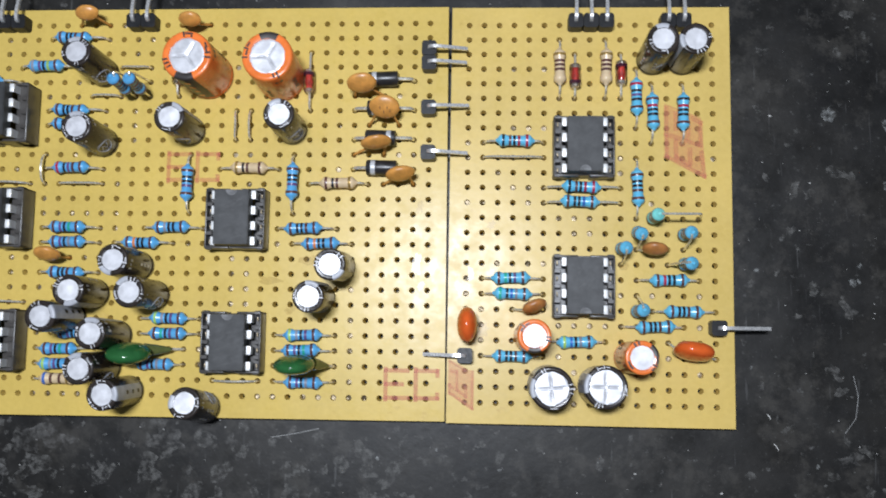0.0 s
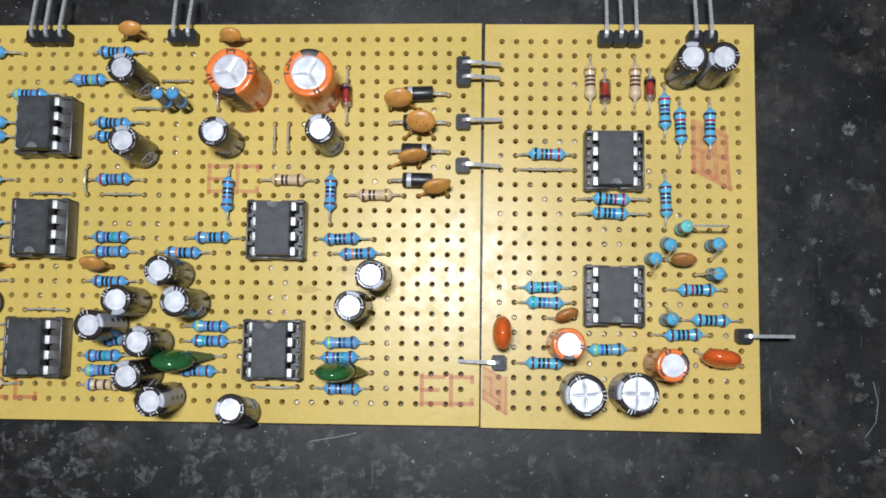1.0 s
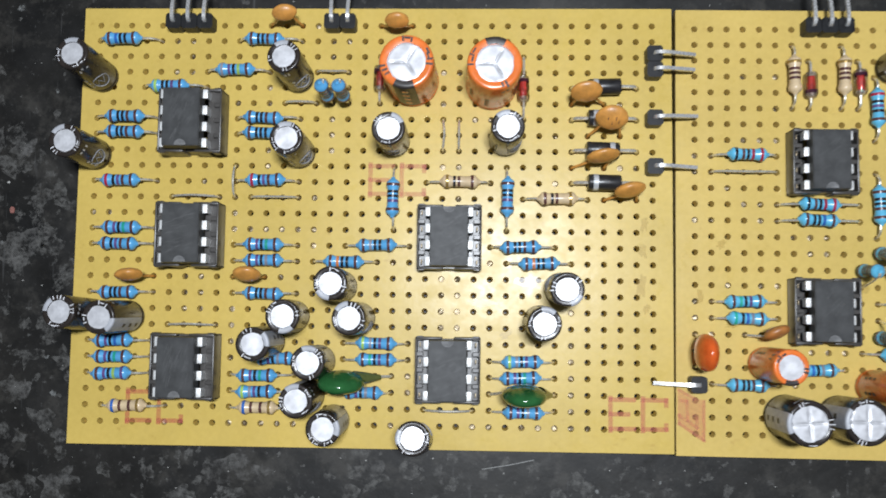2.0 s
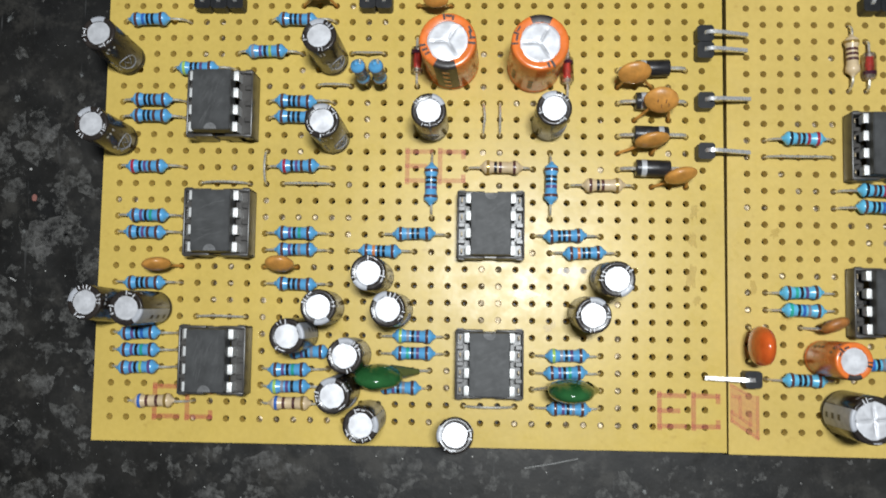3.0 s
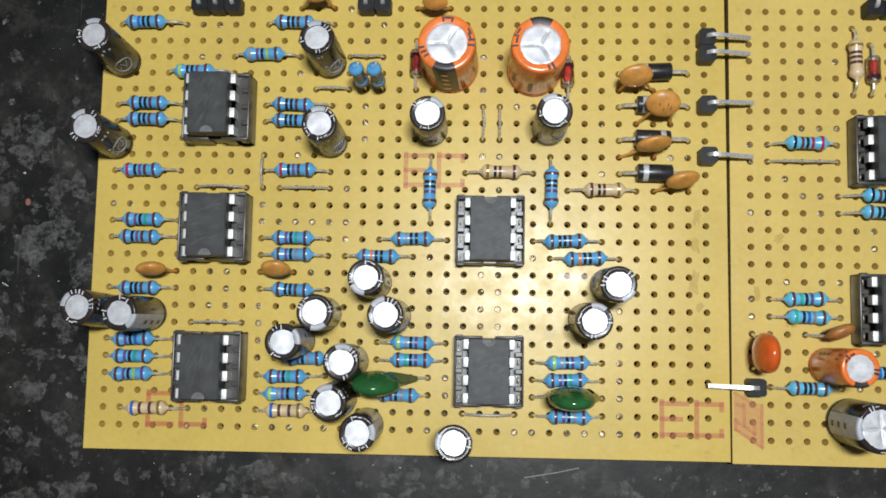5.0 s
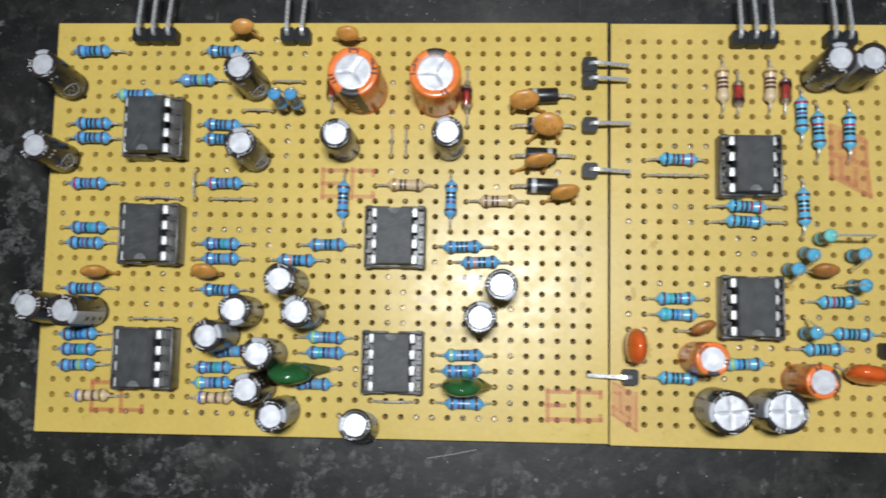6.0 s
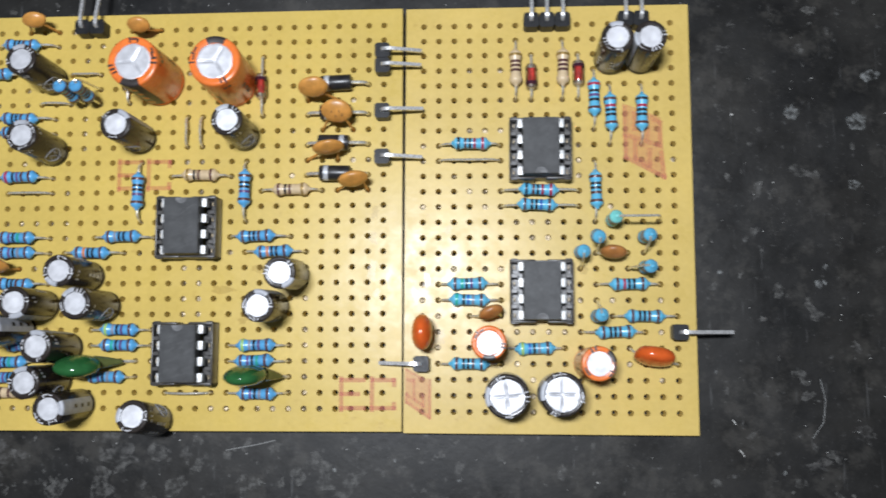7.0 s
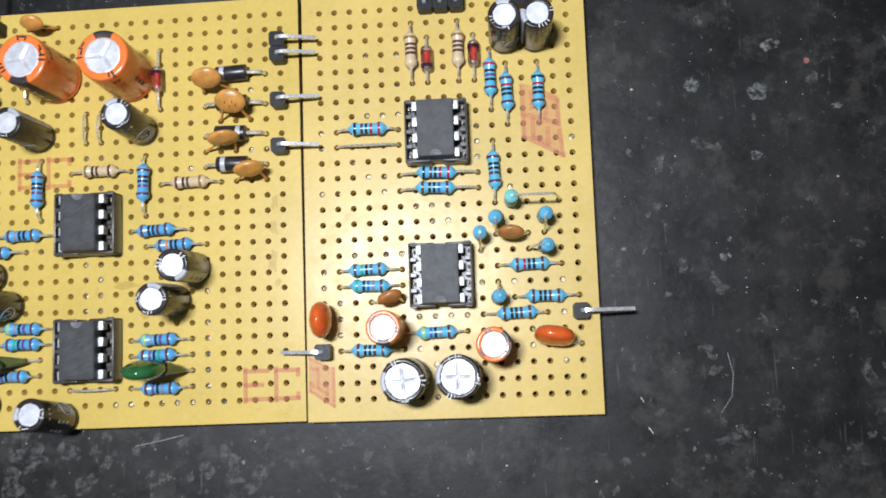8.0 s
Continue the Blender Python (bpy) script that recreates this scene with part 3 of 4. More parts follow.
def diode(F, x0, y0, x1, y1, band=1, shift=0.0, glass=False):
    a = math.degrees(math.atan2(y1 - y0, x1 - x0))
    span = math.hypot(x1 - x0, y1 - y0)
    label = "small red glass signal diode with a dark band" if glass else "black epoxy rectifier diode with a silver band"
    ob = thing("diode", F @ at(x0, y0, 0, a), label + " on the board", "diode", "glass diodes" if glass else "rectifier diodes")
    half, r, z = (0.82, 0.39, 0.46) if glass else (1.0, 0.5, 0.62)
    b = 0.2 if glass else 0.07
    prof = [(0, -half), (r - b, -half), (r - b * 0.3, -half + b * 0.3), (r, -half + b), (r, half - b), (r - b * 0.3, half - b * 0.3), (r - b, half), (0, half)]
    mid = span / 2 + shift
    kind = "glass" if glass else "epoxy"
    m = at(mid, rnd.uniform(-0.05, 0.05), z) @ Matrix.Rotation(radians(rnd.uniform(-3, 3)), 4, "Z") @ LAY
    body = part("body", shared(("body", "diode", kind), lambda: lathe(prof, 20), RED_GLASS if glass else DIODE_BLACK), None, ob, "", m)
    if glass:
        part("core", shared(("core",), lambda: lathe([(0, -0.50), (0.13, -0.50), (0.17, 0.0), (0.13, 0.50), (0, 0.50)], 14), GLASS_CORE), None, body)
        for e in (-1, 1):
            part("slug", shared(("slug", e), lambda: lathe([(0, e * 0.51), (0.20, e * 0.51), (0.20, e * 0.70), (0, e * 0.74)], 14), WIRE), None, body)
    s, w = band * half * 0.55, (0.10 if glass else 0.15)
    part("cathode_band", shared(("cathode_band", kind, band), lambda: lathe([(r - 0.02, s - w), (r + 0.012, s - w), (r + 0.012, s + w), (r - 0.02, s + w)], 20), GLASS_BAND if glass else DIODE_BAND), None, body)
    if not glass and y0 in (15, 17):
        for k in range(2):
            q = -s * 0.2 + (k - 0.5) * 0.22
            part("print_bar", lathe([(r + 0.006, q - 0.06), (r + 0.006, q + 0.06)], 3, 170 + rnd.uniform(-6, 6), 186 + rnd.uniform(-6, 6)), CHIP_SCUFF, body)
    t = 0.08 if glass else 0.12
    for s, e, far in ((mid - half * 0.9, 0.0, -1), (mid + half * 0.9, span, 1)):
        part("lead", tube(bend([(s, 0, z), (e - far * 0.15, 0, z - 0.06), (e, 0, 0.05), (e, 0, -0.9)], 0.4), t), WIRE, ob)
    drill(F, (x0, y0), (x1, y1))


def shrunk_sleeve(prof, rim, seed):
    """A sleeve whose lip has shrunk unevenly over the can's top."""
    bm = lathe(prof, 40)
    for v in bm.verts:
        q = math.hypot(v.co.x, v.co.y)
        if q < rim * 1.02 and v.co.z > 1:
            a = math.atan2(v.co.y, v.co.x)
            k = 1 + 0.06 * noise.noise(Vector((math.cos(a) * 2.6, math.sin(a) * 2.6, seed * 1.37))) + 0.035 * noise.noise(Vector((math.cos(a) * 7, math.sin(a) * 7, seed * 2.1)))
            v.co.x, v.co.y = v.co.x * k, v.co.y * k
    return bm


def scored_top(rim, h, score, turn, seed):
    """The can's top: a shallow dished disc, pressed into sectors by the vent score."""
    bm = bmesh.new()
    n, steps = 72, 9
    wide = rim * 1.12
    own = random.Random(seed * 5 + 1)
    tips = [(own.uniform(-0.035, 0.035), own.uniform(-0.035, 0.035)) for k in range(max(1, score))]

    def height(x, y):
        q = math.hypot(x, y)
        z = h - 0.075 + 0.02 * noise.noise(Vector((x * 1.3, y * 1.3, seed)))
        if score:
            a = (math.degrees(math.atan2(y, x)) - turn) % 360
            k = int(a // (360 / score)) % score
            off = min(a % (360 / score), 360 / score - a % (360 / score))
            d = q * math.sin(radians(off))
            inside = max(0.0, 1 - (q / (rim * 0.9)) ** 6)
            z += inside * (tips[k][0] * x + tips[k][1] * y - 0.055 * math.exp(-((d / 0.07) ** 2)))
        return z

    rows, hub = [], bm.verts.new((0, 0, height(0.001, 0)))
    for i in range(1, steps + 1):
        q = wide * i / steps
        rows.append([bm.verts.new((q * math.cos(radians(turn + 360 * j / n)), q * math.sin(radians(turn + 360 * j / n)), height(q * math.cos(radians(turn + 360 * j / n)), q * math.sin(radians(turn + 360 * j / n))) - 0.1 * (i == steps))) for j in range(n)])
    for j in range(n):
        bm.faces.new((hub, rows[0][j], rows[0][(j + 1) % n]))
        for p, q in zip(rows, rows[1:]):
            bm.faces.new((p[j], q[j], q[(j + 1) % n], p[(j + 1) % n]))
    return bm


def electrolytic(F, x, y, r, h, stripe, style="black", lean=(0, 0), score=0, seed=0):
    """A can in its printed sleeve; stripe is the way the minus stripe faces."""
    names = {"black": "black electrolytic capacitor with a pale minus stripe", "orange": "orange electrolytic capacitor with a dark stripe"}
    size = "tall" if r > 1.4 else "medium" if r > 1.15 else "small"
    ob = thing("electrolytic_capacitor", F @ at(x, y, 0.03, 0, lean[0], lean[1]), size + " " + names[style] + " on the board", "capacitor", style + " capacitors")
    sleeve, mark = (BLACK_SLEEVE, GREY_PRINT) if style == "black" else (ORANGE_SLEEVE, DARK_PRINT)
    c = 0.16 * r
    rim = r * (0.71 if style == "orange" else 0.78 if r > 1.15 else 0.69)
    prof = [(r * 0.7, 0.0), (r - c, 0.0), (r - c * 0.3, 0.06), (r, 0.16), (r, 0.30), (r * 0.965, 0.38), (r, 0.47), (r, h - 0.15), (r * 0.988, h - 0.08), (r * 0.955, h - 0.03), (r * 0.91, h - 0.008), (r * 0.86, h), (rim, h - 0.035), (rim - 0.02, h - 0.09)]
    cover = part("sleeve", shrunk_sleeve(prof, rim, seed), sleeve, ob)
    part("can_top", scored_top(rim, h, score, 62 if score == 3 else stripe * 0.7 + 60, seed), ALU, ob, "bare aluminium can top")

    def wrap(name, a0, a1, z0, z1, mat, over=False, inner=0.0):
        g = 0.014
        p = [(r + g, z0), (r + g, z1)]
        if over:
            p = [(r + g, z0), (r + g, h - 0.16), (r * 0.988 + g, h - 0.08 + g), (r * 0.955 + g, h - 0.03 + g), (r * 0.91, h - 0.008 + g), (r * 0.86, h + g), (rim + 0.01, h - 0.035 + g)]
        n = max(2, int(abs(a1 - a0) / 9))
        part(name, lathe(p, n, a0, a1), mat, cover)

    half = 27 if style == "black" else 24
    wrap("minus_stripe", stripe - half, stripe + half, 0.5, h - 0.2, mark, True)
    z = 0.9
    while z < h - 0.9:
        g = lathe([(r + 0.026, z), (r + 0.026, z + 0.34)], 2, stripe - 7, stripe + 7)
        part("minus_mark", g, DARK_PRINT if style == "black" else ORANGE_SLEEVE, cover)
        z += 0.85
    own = random.Random(seed * 17 + 3)
    ink = WHITE_PRINT if style == "black" else DARK_PRINT
    # unreadable print round the rim and down the sleeve, as bars
    step = 15 if r < 1.15 else 11
    clumps = [stripe + own.uniform(60, 95), stripe + own.uniform(165, 215)] + ([stripe + own.uniform(270, 290)] if own.random() > 0.4 else [])
    for a in [c0 + step * k + own.uniform(-2, 2) for c0 in clumps for k in range(own.choice((2, 3, 3, 4)))]:
        w = own.uniform(5, 9)
        rr = rim + (r - rim) * own.uniform(0.35, 0.65)
        bm = bmesh.new()
        ca, sa = math.cos(radians(a)), math.sin(radians(a))
        t = (-sa, ca) if own.random() > 0.65 else (ca, sa)
        ln = (0.045 + 0.05 * own.random()) * r * (1.0 if style == "black" else 0.9) + 0.015
        stroke((rr * ca - t[0] * ln, rr * sa - t[1] * ln), (rr * ca + t[0] * ln, rr * sa + t[1] * ln), (0.03 if style == "black" else 0.10) + 0.035 * own.random(), bm, h - 0.03, 0.045)
        part("print_bar", bm, ink, cover)
        z0 = h - 0.35 - own.uniform(0.0, 0.3)
        part("print_bar", lathe([(r + 0.012, z0 - own.uniform(0.1, 0.4)), (r + 0.012, z0)], 2, a - w / 2, a + w / 2), ink, cover)
    if style == "black":
        a = stripe + own.uniform(195, 225)
        ring = [(a + 30 * math.cos(radians(q)), 1.55 + 0.62 * math.sin(radians(q))) for q in range(0, 361, 24)]
        for line in (ring, [(a - 17, 1.3), (a - 6, 1.85), (a + 5, 1.3), (a + 16, 1.8)]):
            pts = [((r + 0.008) * math.cos(radians(q)), (r + 0.008) * math.sin(radians(q)), z) for q, z in line]
            part("oval_emblem", tube(pts, 0.028, 5), GREY_PRINT, cover)
    for k in range(2 if style == "black" else 3):
        a = stripe + 120 + k * 55 + own.uniform(-10, 10)
        z0 = own.uniform(0.9, 1.4)
        for q in range(3):
            part("print_bar", lathe([(r + 0.012, z0 + q * 0.5), (r + 0.012, z0 + q * 0.5 + 0.28)], 2, a - 5, a + 5), ink, cover)


def dipped(F, name, holes, centre, size, mat, tilt, turn, label, category, group="", seed=0, flat=1.0, lumps=0.05, wire_r=0.085, printed=False):
    """A dipped capacitor: rounded body held up by two leads."""
    ob = thing(name, F @ at(0, 0), label, category, group)
    m = at(*centre, turn, tilt[0], tilt[1])
    part("body", pebble(*size, seed, lumps, flat), mat, ob, "", m)
    if printed:
        for u, v in ((-0.25, 0.1), (0.0, -0.2), (0.22, 0.12), (0.4, -0.1)):
            y = -size[1] * math.sqrt(max(0.0, 1 - (u / size[0]) ** 2 - (v / size[2]) ** 2))
            part("print_bar", box(u - 0.025, u + 0.025, y - 0.03, y + 0.06, v - 0.1, v + 0.1), BROWN_PRINT, ob, "", m)
    for s, (hx, hy) in zip((-1, 1), holes):
        top = m @ Vector((s * size[0] * 0.55 * P, 0, -size[2] * 0.62 * P)) / P
        if mat is GREEN_DIP and s > 0:
            brim = m @ Vector((s * size[0] * 0.72 * P, 0, -size[2] * 0.32 * P)) / P
            skirt = lathe([(0.46, 0.0), (0.34, 0.45), (0.15, 1.0), (0.0, 1.0)], 12)
            way = Vector((hx, hy, 0.35)) - brim
            for v in skirt.verts:
                v.co.z *= way.length * 0.72
            part("coating_skirt", skirt, OLIVE_DIP, ob, "thin olive dip running down the lead", pose(*(brim * P)) @ way.to_track_quat("Z", "Y").to_matrix().to_4x4())
        part("lead", tube(bend([top, ((top.x + hx) / 2, (top.y + hy) / 2, max(0.35, top.z * 0.45)), (hx, hy, 0.1), (hx, hy, -0.9)], 0.25), wire_r), WIRE if mat is GREEN_DIP else mat if mat is CERAMIC else WIRE, ob)
    drill(F, *holes)


def header_pin(ob, x, y, way, length, drop):
    a = radians(way)
    d = Vector((math.cos(a), math.sin(a), 0))
    base = Vector((x, y, 0))
    shell = box(x - 0.485, x + 0.485, y - 0.485, y + 0.485, 0.02, 1.0)
    bmesh.ops.bevel(shell, geom=[e for e in shell.edges if abs(e.verts[0].co.z - e.verts[1].co.z) > 0.5], offset=0.13, segments=1, affect="EDGES")
    part("housing", shell, HEADER, ob)
    line = bend([base + Vector((0, 0, -0.9)), base + Vector((0, 0, 1.22)), base + d * 0.6 + Vector((0, 0, 1.24)), base + d * length + Vector((0, 0, 1.24 - drop))], 0.35)
    part("pin", tube(line, 0.155, square=True), STEEL, ob)


def header(F, pins, way, length=3.2, drop=0.6):
    ob = thing("pin_header", F @ at(0, 0), "black pin header with bent-over square metal pins" if len(pins) > 1 else "single black header post with a bent-over metal pin", "connector", "pin headers")
    for x, y in pins:
        header_pin(ob, x, y, way + rnd.uniform(-1.5, 1.5), length + rnd.uniform(-0.05, 0.05), drop)
    drill(F, *pins)


def chip_in_socket(F, cx, cy, notch=-1, seed=0, lift=0.0, aside=0.0):
    """An eight-pin chip plugged into a socket; notch 1: its notch faces up the board; lift: how far it stands out of a taller socket."""
    rim = 1.38 + 0.7 * lift
    ob = thing("socketed_chip", F @ at(cx, cy, 0, 0 if notch > 0 else 180), "black eight-pin chip plugged into a dark socket", "chip", "chips in sockets")
    soc = bmesh.new()
    for s in (-1, 1):
        box(s * 1.5 - 0.45, s * 1.5 + 0.45, -1.97, 1.97, 0.1, 0.5 if lift == 0 else rim - 0.3, 0.04, soc, 1)
        box(-1.96, -0.36, s * 1.97 - 0.16 * (s > 0), s * 1.97 + 0.16 * (s < 0), 0.1, rim, 0.055, soc, 2)
        box(0.36, 1.96, s * 1.97 - 0.16 * (s > 0), s * 1.97 + 0.16 * (s < 0), 0.1, rim, 0.055, soc, 2)
        box(s * 1.96 - 0.12 * (s > 0), s * 1.96 + 0.12 * (s < 0), -1.97, 1.97, 0.1, rim, 0.055, soc, 2)
        for k in range(5):
            y = -1.9 + k * 0.95
            box(s * 1.88 - 0.40 * (s > 0), s * 1.88 + 0.40 * (s < 0), y - 0.13, y + 0.13, 1.0, rim - 0.05, 0.03, soc, 1)
    box(-0.38, 0.38, 1.60, 1.86, 0.1, 1.2, 0.03, soc, 1)
    box(-0.38, 0.38, -1.93, -1.78, 0.1, 1.2, 0.03, soc, 1)
    box(-1.1, 1.1, -0.15, 0.15, 0.1, 0.9, 0.03, soc, 1)
    socket = part("socket", soc, SOCKET, ob)
    chip = box(-1.2, 1.2, -1.82, 1.82, 1.40, 2.25, 0.0)
    for v in chip.verts:
        if v.co.z > 2:
            v.co.x *= 0.93
            v.co.y *= 0.97
    bmesh.ops.bevel(chip, geom=chip.edges[:], offset=0.04, segments=2, affect="EDGES")
    body = part("chip_body", chip, CHIP, ob, "scuffed black epoxy chip body", at(aside, 0, lift))
    part("notch", lathe([(0.0, 2.246), (0.29, 2.249), (0.31, 2.262), (0.35, 2.262), (0.37, 2.246)], 20, 180, 360), CHIP_MARK, body, "", at(0, 1.75, 0.012))
    own = random.Random(seed)
    rub = bmesh.new()
    slant = own.uniform(10, 75)
    for k in range(46 if seed < 9 else 10):
        x, y, ln, a = own.uniform(-0.85, 0.55), own.uniform(-1.55, 1.1), own.uniform(0.25, 0.8), radians(slant + own.uniform(-9, 9))
        stroke((x, y), (min(1.0, x + ln * math.cos(a)), min(1.6, y + ln * math.sin(a))), own.uniform(0.012, 0.032), rub, 2.25, 0.004)
    part("scuff", rub, CHIP_SCUFF, body)
    for s in (-1, 1):
        for k in range(4):
            y = -1.5 + k
            leg = box(min(s * 1.0, s * 1.44), max(s * 1.0, s * 1.44), y - 0.28, y + 0.28, 1.62, 1.74, 0.03)
            box(min(s * 1.36, s * 1.45), max(s * 1.36, s * 1.45), y - 0.26, y + 0.26, 1.1 - lift, 1.70, 0.02, leg, 1)
            part("chip_leg", leg, LEG, body)
            part("socket_contact", box(s * 1.68 - 0.04, s * 1.68 + 0.04, y - 0.14, y + 0.14, 0.9, 1.15, 0.015), DULL_SOLDER, socket)
            drill(F, (cx + s * 1.5, cy + y))


# chips
for i, (x, y, n) in enumerate([(6.5, 18.5, -1), (6.5, 11.5, -1), (6.5, 3.5, -1), (22.5, 11.5, 1), (22.5, 3.5, 1)]):
    chip_in_socket(LEFT, x, y, n, i, *((0.55, 0.20), (0.4, 0.04), (0.42, 0.06), (0.0, 0.0), (0.0, 0.0))[i])
for i, (x, y) in enumerate([(7.5, 16.5), (7.5, 7.5)]):
    chip_in_socket(RIGHT, x, y, -1, 9 + i)

# lying resistors of the yellow board, four holes apart: left hole, colour code, body shift
for x, y, code, shift in [
    (0, 24, "bukkb", -0.35), (3, 21, "lkkvb", -0.25), (0, 19, "bkkbb", 0.0), (0, 18, "bkkbb", 0.0), (0, 15, "rkvbb", -0.15), (0, 12, "bvkgb", 0.05),
    (0, 11, "bkvbb", -0.1), (0, 8, "bkkbb", 0.0), (0, 5, "bvkub", -0.2), (0, 4, "bvkgb", -0.2), (0, 3, "bvklv", -0.2),
]:
    resistor(LEFT, x, y, x + 4, y, code, "blue", shift)
# beside the second row of chips
for x, y, code, shift in [
    (9, 24, "bkkbb", -0.3), (7, 22, "evklb", -0.1), (9, 19, "bkkbb", -0.25), (9, 18, "bkkkb", -0.25), (9, 15, "rkvbb", 0.0), (9, 11, "bvkgb", 0.0),
    (9, 10, "bvkeb", 0.0), (9, 8, "bkkbb", 0.05), (10, 4, "bvkeb", -0.1), (9, 3, "bvkgb", -0.2), (9, 2, "levkb", -0.2),
]:
    resistor(LEFT, x, y, x + 4, y, code, "blue", shift)
# round the middle chips
for x, y, code, shift in [
    (16, 11, "bekkb", 0.0), (14, 10, "bokkb", 0.0), (25, 11, "bkkbb", -0.15), (26, 10, "bokkb", 0.0), (16, 5, "lekvb", 0.1), (16, 4, "bgkvb", 0.1),
    (15, 2, "bvkeb", 0.3), (25, 4, "lekvb", 0.0), (25, 3, "bvkgb", -0.1), (25, 1, "bvkeb", 0.1),
]:
    resistor(LEFT, x, y, x + 4, y, code, "blue", shift)
for x, code, shift in ((19, "bkkvb", 0.0), (26, "bkkvb", -0.1)):
    resistor(LEFT, x, 16, x, 12, code, "blue", shift)
for x0, y0, x1, y1, code, shift in [(21, 15, 25, 15, "dkb b", 0.1), (27, 14, 31, 14, "bkb d", 0.1), (1, 1, 5, 1, "ub bd", -0.2), (9, 1, 13, 1, "ub bd", -0.1)]:
    resistor(LEFT, x0, y0, x1, y1, code, "beige", shift)
for x, y in ((15, 20), (16, 20)):
    standing_resistor(LEFT, x, y, x, 21, "bkkbb", "blue", 2.45, 7, 4)

# lying resistors of the tan board
for x0, y0, x1, y1, code, shift in [
    (1, 17, 5, 17, "kbkrr", 0.1), (11, 22, 11, 18, "rkvkb", 0.0), (12, 21, 12, 17, "brkkb", 0.0), (14, 21, 14, 17, "krkkb", 0.0),
    (5, 14, 10, 14, "kbkrr", -0.1), (5, 13, 10, 13, "bkkub", -0.2), (11, 16, 11, 12, "bkkbb", 0.0), (11, 8, 15, 8, "brkkb", 0.0),
    (1, 8, 5, 8, "bgkvb", -0.1), (1, 7, 5, 7, "gkueb", 0.0), (12, 6, 16, 6, "bkkbb", -0.1), (10, 5, 14, 5, "bkkbb", 0.1),
    (5, 4, 9, 4, "lukeb", 0.1), (1, 3, 5, 3, "bkkbb", 0.0),
]:
    resistor(RIGHT, x0, y0, x1, y1, code, "cyan", shift)
for x in (6, 9):
    resistor(RIGHT, x, 24, x, 20, "dbbb ", "beige", 0.0)
standing_resistor(RIGHT, 12, 12, 15, 12, "bkkbb", "teal")
standing_resistor(RIGHT, 11, 11, 11, 10, "bkkbb", "cyan", 1.35, -6)
standing_resistor(RIGHT, 14, 11, 14, 10, "bkkbb", "cyan", 1.35, -6)
standing_resistor(RIGHT, 10, 10, 10, 9, "bkkbb", "cyan", 1.35, -4)
standing_resistor(RIGHT, 14, 9, 13, 9, "bkkbb", "cyan")
standing_resistor(RIGHT, 11, 6, 11, 7, "bkkbb", "cyan")

# bare jumpers
for x0, y0, x1, y1 in [(5, 14, 8, 14), (10, 14, 13, 14), (9, 16, 9, 14), (12, 20, 14, 20), (14, 22, 16, 22), (22, 19, 22, 17), (23, 19, 23, 17), (5, 6, 8, 6), (21, 1, 24, 1)]:
    jumper(LEFT, x0, y0, x1, y1)
jumper(RIGHT, 1, 16, 5, 16, 0.45)

# diodes
for y, band, shift in [(21, -1, -0.05), (19, -1, -0.05), (17, 1, -0.15), (15, -1, -0.05)]:
    diode(LEFT, 30, y, 34, y, band, shift)
diode(LEFT, 18, 23, 18, 20, -1, 0.0, True)
diode(LEFT, 27, 23, 27, 19, -1, 0.1, True)
diode(RIGHT, 7, 23, 7, 20, 1, 0.1, True)
diode(RIGHT, 10, 23, 10, 20, -1, -0.1, True)

# electrolytic capacitors
for i, (x, y, s, rx, ry) in enumerate([
    (0.35, 21.6, 95, -4.0, -2.2), (0.1, 16.63, 120, -0.8, -1.2), (12.85, 21.6, 100, -2.1, -1.2), (13.04, 16.8, 95, -1.6, 0.0), (18.97, 17.58, 50, 0.9, 0.0),
    (25.86, 17.65, 110, -0.4, 0.5), (15.85, 8.46, 240, -0.8, -0.7), (12.93, 6.6, 285, 0.0, 2.2), (17.01, 6.53, 120, 0.0, -1.5), (11.45, 5.03, 20, 0.6, -0.5),
    (14.6, 3.87, 85, -1.3, 0.0), (13.98, 1.8, 105, 0.0, 0.0), (15.54, 0.28, 5, 0.4, 0.2), (20.65, -0.75, 175, -7.8, 0.0), (29.3, 8.5, 310, 2.5, 0.4),
    (28.02, 6.48, 75, 1.9, 0.4), (0.3, 6.55, 150, -1.9, -2.5), (2.62, 6.47, 330, 0.9, -2.4),
]):
    electrolytic(LEFT, x, y, 0.985, 4.3, s, "black", (rx, ry), 0, i)
electrolytic(LEFT, 20.12, 21.4, 1.6, 4.45, 265, "orange", (0, -2), 3, 31)
electrolytic(LEFT, 25.0, 21.2, 1.6, 4.45, 88, "orange", (-1.7, 1.3), 3, 32)
electrolytic(RIGHT, 12.0, 22.55, 0.985, 4.43, 95, "black", (0, 0), 0, 33)
electrolytic(RIGHT, 13.95, 22.55, 0.985, 4.43, 190, "black", (0, 0), 0, 34)
electrolytic(RIGHT, 5.3, 1.2, 1.3, 4.2, 180, "black", (0, 0), 4, 35)
electrolytic(RIGHT, 8.5, 1.2, 1.3, 4.2, 170, "black", (-2, 0), 4, 36)
electrolytic(RIGHT, 4.12, 4.3, 1.02, 4.3, 270, "orange", (0, 1.8), 0, 37)
electrolytic(RIGHT, 10.5, 3.05, 1.02, 4.3, 30, "orange", (-1, 1.5), 0, 38)

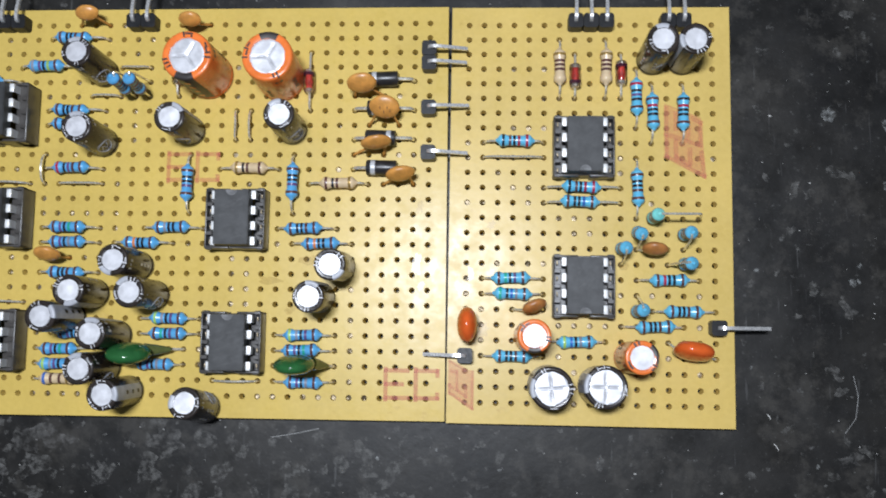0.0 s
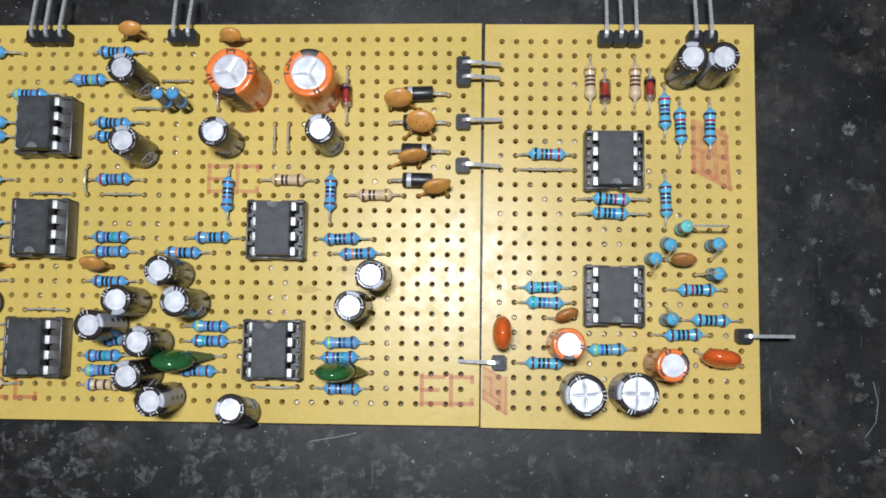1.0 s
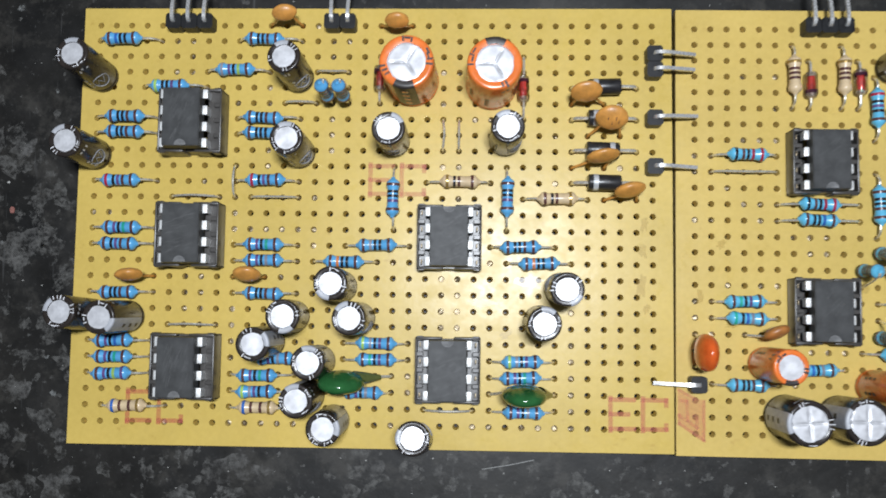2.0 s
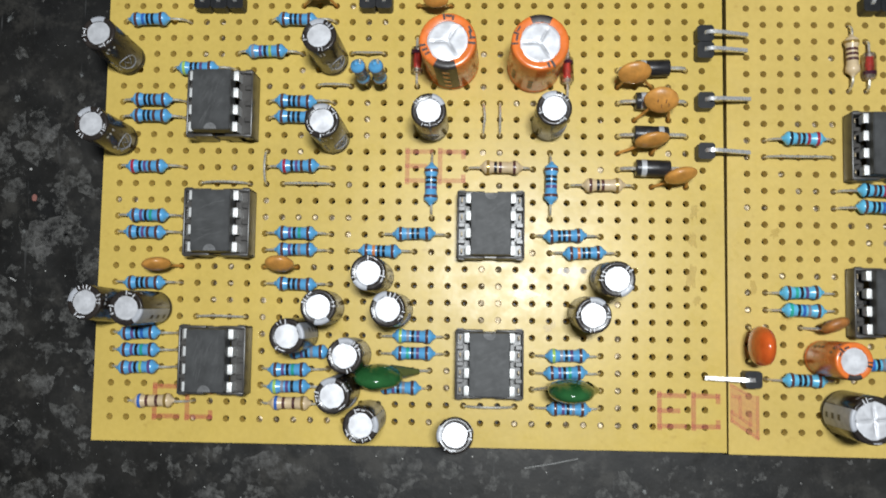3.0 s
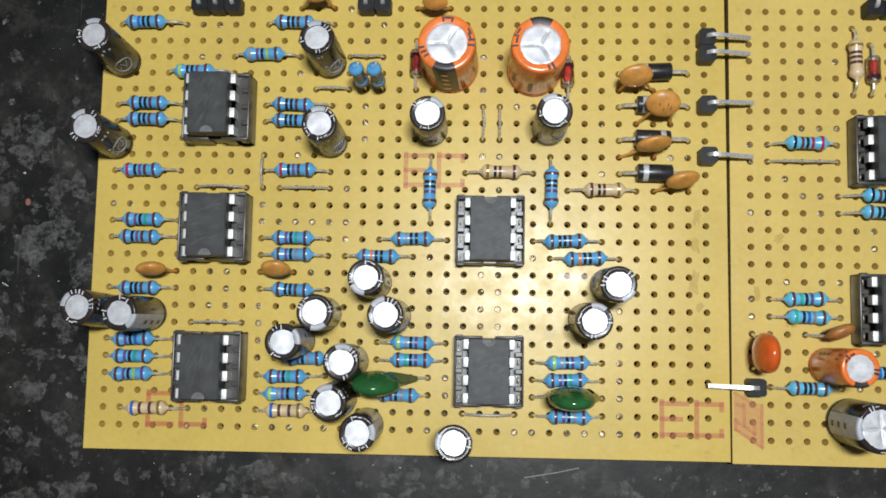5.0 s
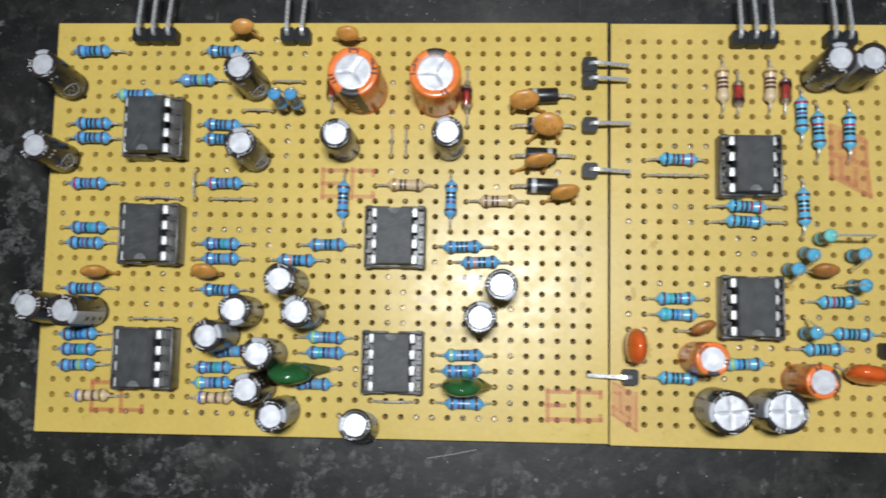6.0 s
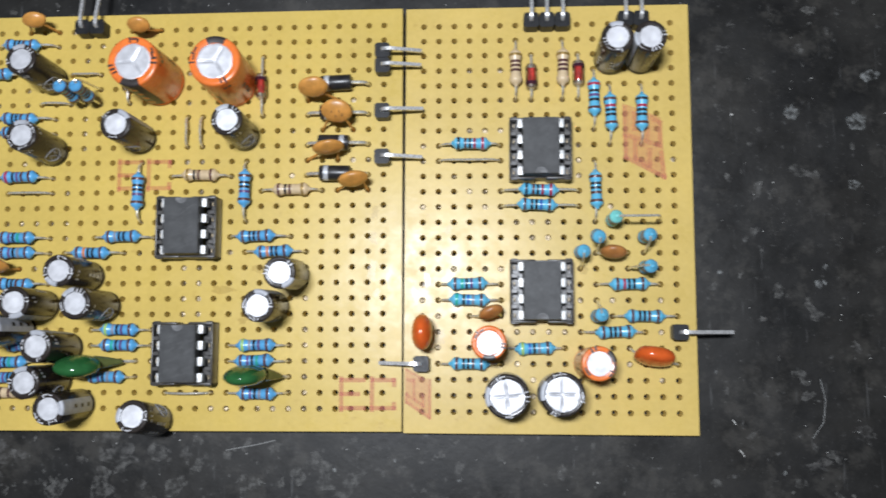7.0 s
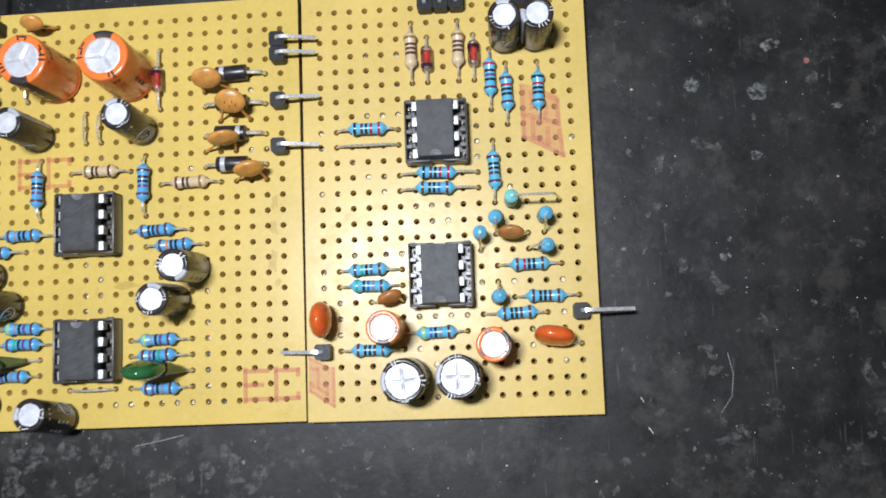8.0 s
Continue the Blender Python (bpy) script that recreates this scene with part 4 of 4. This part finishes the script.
# dipped capacitors
DISC = "ochre dipped ceramic disc capacitor leaning on its two leads"
for x, y, c, size, tilt, turn in [
    (11, 25, (12.2, 25.2, 1.9), (0.78, 0.3, 0.54), -42, 8),
    (18, 25, (19.15, 24.75, 1.8), (0.75, 0.3, 0.6), -30, 0),
    (2, 9, (3.1, 9.0, 1.7), (0.85, 0.35, 0.8), -12, 8),
    (9, 9, (10.3, 9.1, 1.7), (0.85, 0.38, 0.8), -22, 0),
]:
    dipped(LEFT, "ceramic_capacitor", ((x, y), (x + 2, y)), c, size, CERAMIC, (tilt, 0), turn, DISC, "capacitor", "ceramic capacitors", x)
for x, y, c, size, tilt, turn in [
    (30, 20, (30.7, 20.35, 1.9), (0.96, 0.34, 0.78), -35, 4),
    (31, 18, (32.22, 18.75, 1.9), (0.98, 0.34, 0.82), -48, -3),
    (30, 16, (31.7, 16.45, 1.8), (1.0, 0.34, 0.85), -12, 8),
    (32, 14, (33.3, 14.4, 1.8), (0.95, 0.36, 0.85), -16, 10),
]:
    dipped(LEFT, "ceramic_capacitor", ((x, y), (x + 2, y)), c, size, CERAMIC, (tilt, 0), turn, DISC, "capacitor", "ceramic capacitors", x, printed=y == 18)
dipped(RIGHT, "ceramic_capacitor", ((11, 10), (13, 10)), (11.9, 9.9, 1.6), (0.82, 0.38, 0.7), CERAMIC_DARK, (-18, 0), -4, "brown dipped ceramic disc capacitor on its leads", "capacitor", "ceramic capacitors", 11)
dipped(RIGHT, "ceramic_capacitor", ((3, 6), (5, 6)), (4.35, 6.2, 1.6), (0.8, 0.36, 0.7), CERAMIC_DARK, (-16, 0), 20, "brown dipped ceramic disc capacitor on its leads", "capacitor", "ceramic capacitors", 12)
dipped(RIGHT, "film_capacitor", ((0, 4), (0, 6)), (0.16, 4.95, 1.95), (1.12, 0.62, 1.5), RED_DIP, (0, 0), 90, "glossy orange-red dipped film capacitor standing on edge", "capacitor", "dipped film capacitors", 13, 1.15)
dipped(RIGHT, "film_capacitor", ((13, 4), (16, 3)), (14.25, 3.52, 1.6), (1.22, 0.55, 1.15), RED_DIP, (-12, 0), -9, "glossy orange-red dipped film capacitor standing on edge", "capacitor", "dipped film capacitors", 14, 1.3)
dipped(LEFT, "film_capacitor", ((15, 3), (19, 3)), (16.22, 2.75, 2.2), (1.40, 0.64, 1.25), GREEN_DIP, (16, 30), 6, "glossy dark green dipped film capacitor", "capacitor", "dipped film capacitors", 15, 1.1, wire_r=0.1)
dipped(LEFT, "film_capacitor", ((25, 2), (29, 2)), (27.0, 2.17, 2.75), (1.28, 0.6, 1.75), GREEN_DIP, (6, 0), 0, "glossy dark green dipped film capacitor", "capacitor", "dipped film capacitors", 16, 1.1, wire_r=0.1)

# pin headers
header(LEFT, [(5, 25), (6, 25), (7, 25)], 90, 3.0)
header(LEFT, [(15, 25), (16, 25)], 90, 3.0)
header(LEFT, [(35, 23), (35, 22)], 0, 2.5)
header(LEFT, [(35, 19)], 2, 2.65)
header(LEFT, [(35, 16)], 0, 2.6)
header(RIGHT, [(7, 25), (8, 25), (9, 25)], 90, 3.0)
header(RIGHT, [(13, 25), (14, 25)], 90, 3.0)
header(RIGHT, [(0, 3)], 180, 2.7)
header(RIGHT, [(16, 5)], 0, 3.2)

# solder under the used holes, and holes that the solder has filled: their columns, row by row
FILLED_A = [
    "5 6 9 10 11 12 13 19 24 25 27 28 29 30 31",
    "6 30",
    "20 30",
    "20 30",
    "9 30",
    "9 30",
    "9 22 23",
    "6 7 9 22 23 30",
    "6 7 22 23",
    "6 7 12 22 23",
    "19 25",
    "14",
    "9 10 11 12 13 14",
    "0 1 9",
    "14 23",
    "7 29",
    "11 22 23 33 34",
    "11 15",
    "15 29",
    "15 24 25",
    "9 11 22 33",
    "11",
    "5 6 22 23",
    "6 15",
    "5 6 15 16",
    "14",
]
FILLED_B = [
    "7",
    "7",
    "7 15",
    "6 13",
    "1",
    "1 6 7 8 9 15",
    "1",
    "0 10 12 15",
    "0",
    "2 4 5",
    "",
    "7 8",
    "6 7 8",
    "0 1 4 12",
    "3 4",
    "2 10",
    "0 10 16",
    "0 10",
    "3 4 5",
    "",
    "5",
    "",
    "3 5",
    "",
    "",
    "",
]
for board, key, cols, filled in ((board_a, "A", 36, FILLED_A), (board_b, "B", 17, FILLED_B)):
    joints, fills = bmesh.new(), bmesh.new()

    def cone(bm, x, y, rings, slip=0.0):
        prev, way = None, rnd.uniform(0, 6.28)
        for n, (r, z) in enumerate(rings):
            if n == len(rings) - 1:
                x, y = x + slip * math.cos(way), y + slip * math.sin(way)
            cur = [bm.verts.new((x + r * math.cos(6.2832 * k / 8), y + r * math.sin(6.2832 * k / 8), z)) for k in range(8)]
            if prev:
                for k in range(8):
                    bm.faces.new((prev[k], prev[(k + 1) % 8], cur[(k + 1) % 8], cur[k]))
            prev = cur
        bm.faces.new(prev)

    for x, y in sorted(USED[key]):
        if 0 <= x < cols and 0 <= y < 26:
            cone(joints, x, y, [(0.42, -0.63), (0.30, -0.85), (0.14, -1.1), (0.10, Z_TABLE)])
    for y, line in enumerate(filled):
        for x in map(int, line.split()):
            if (x, y) not in USED[key] and x < cols:
                cone(fills, x, y, [(0.16, -0.58), (0.165, -0.34 + rnd.uniform(0, 0.16)), (0.06, -0.16 - rnd.uniform(0.0, 0.14))], 0.09)
    tagged(part("solder_joint", joints, SOLDER, board), kind="stuff")
    tagged(part("solder_fill", fills, DULL_SOLDER, board), kind="stuff")
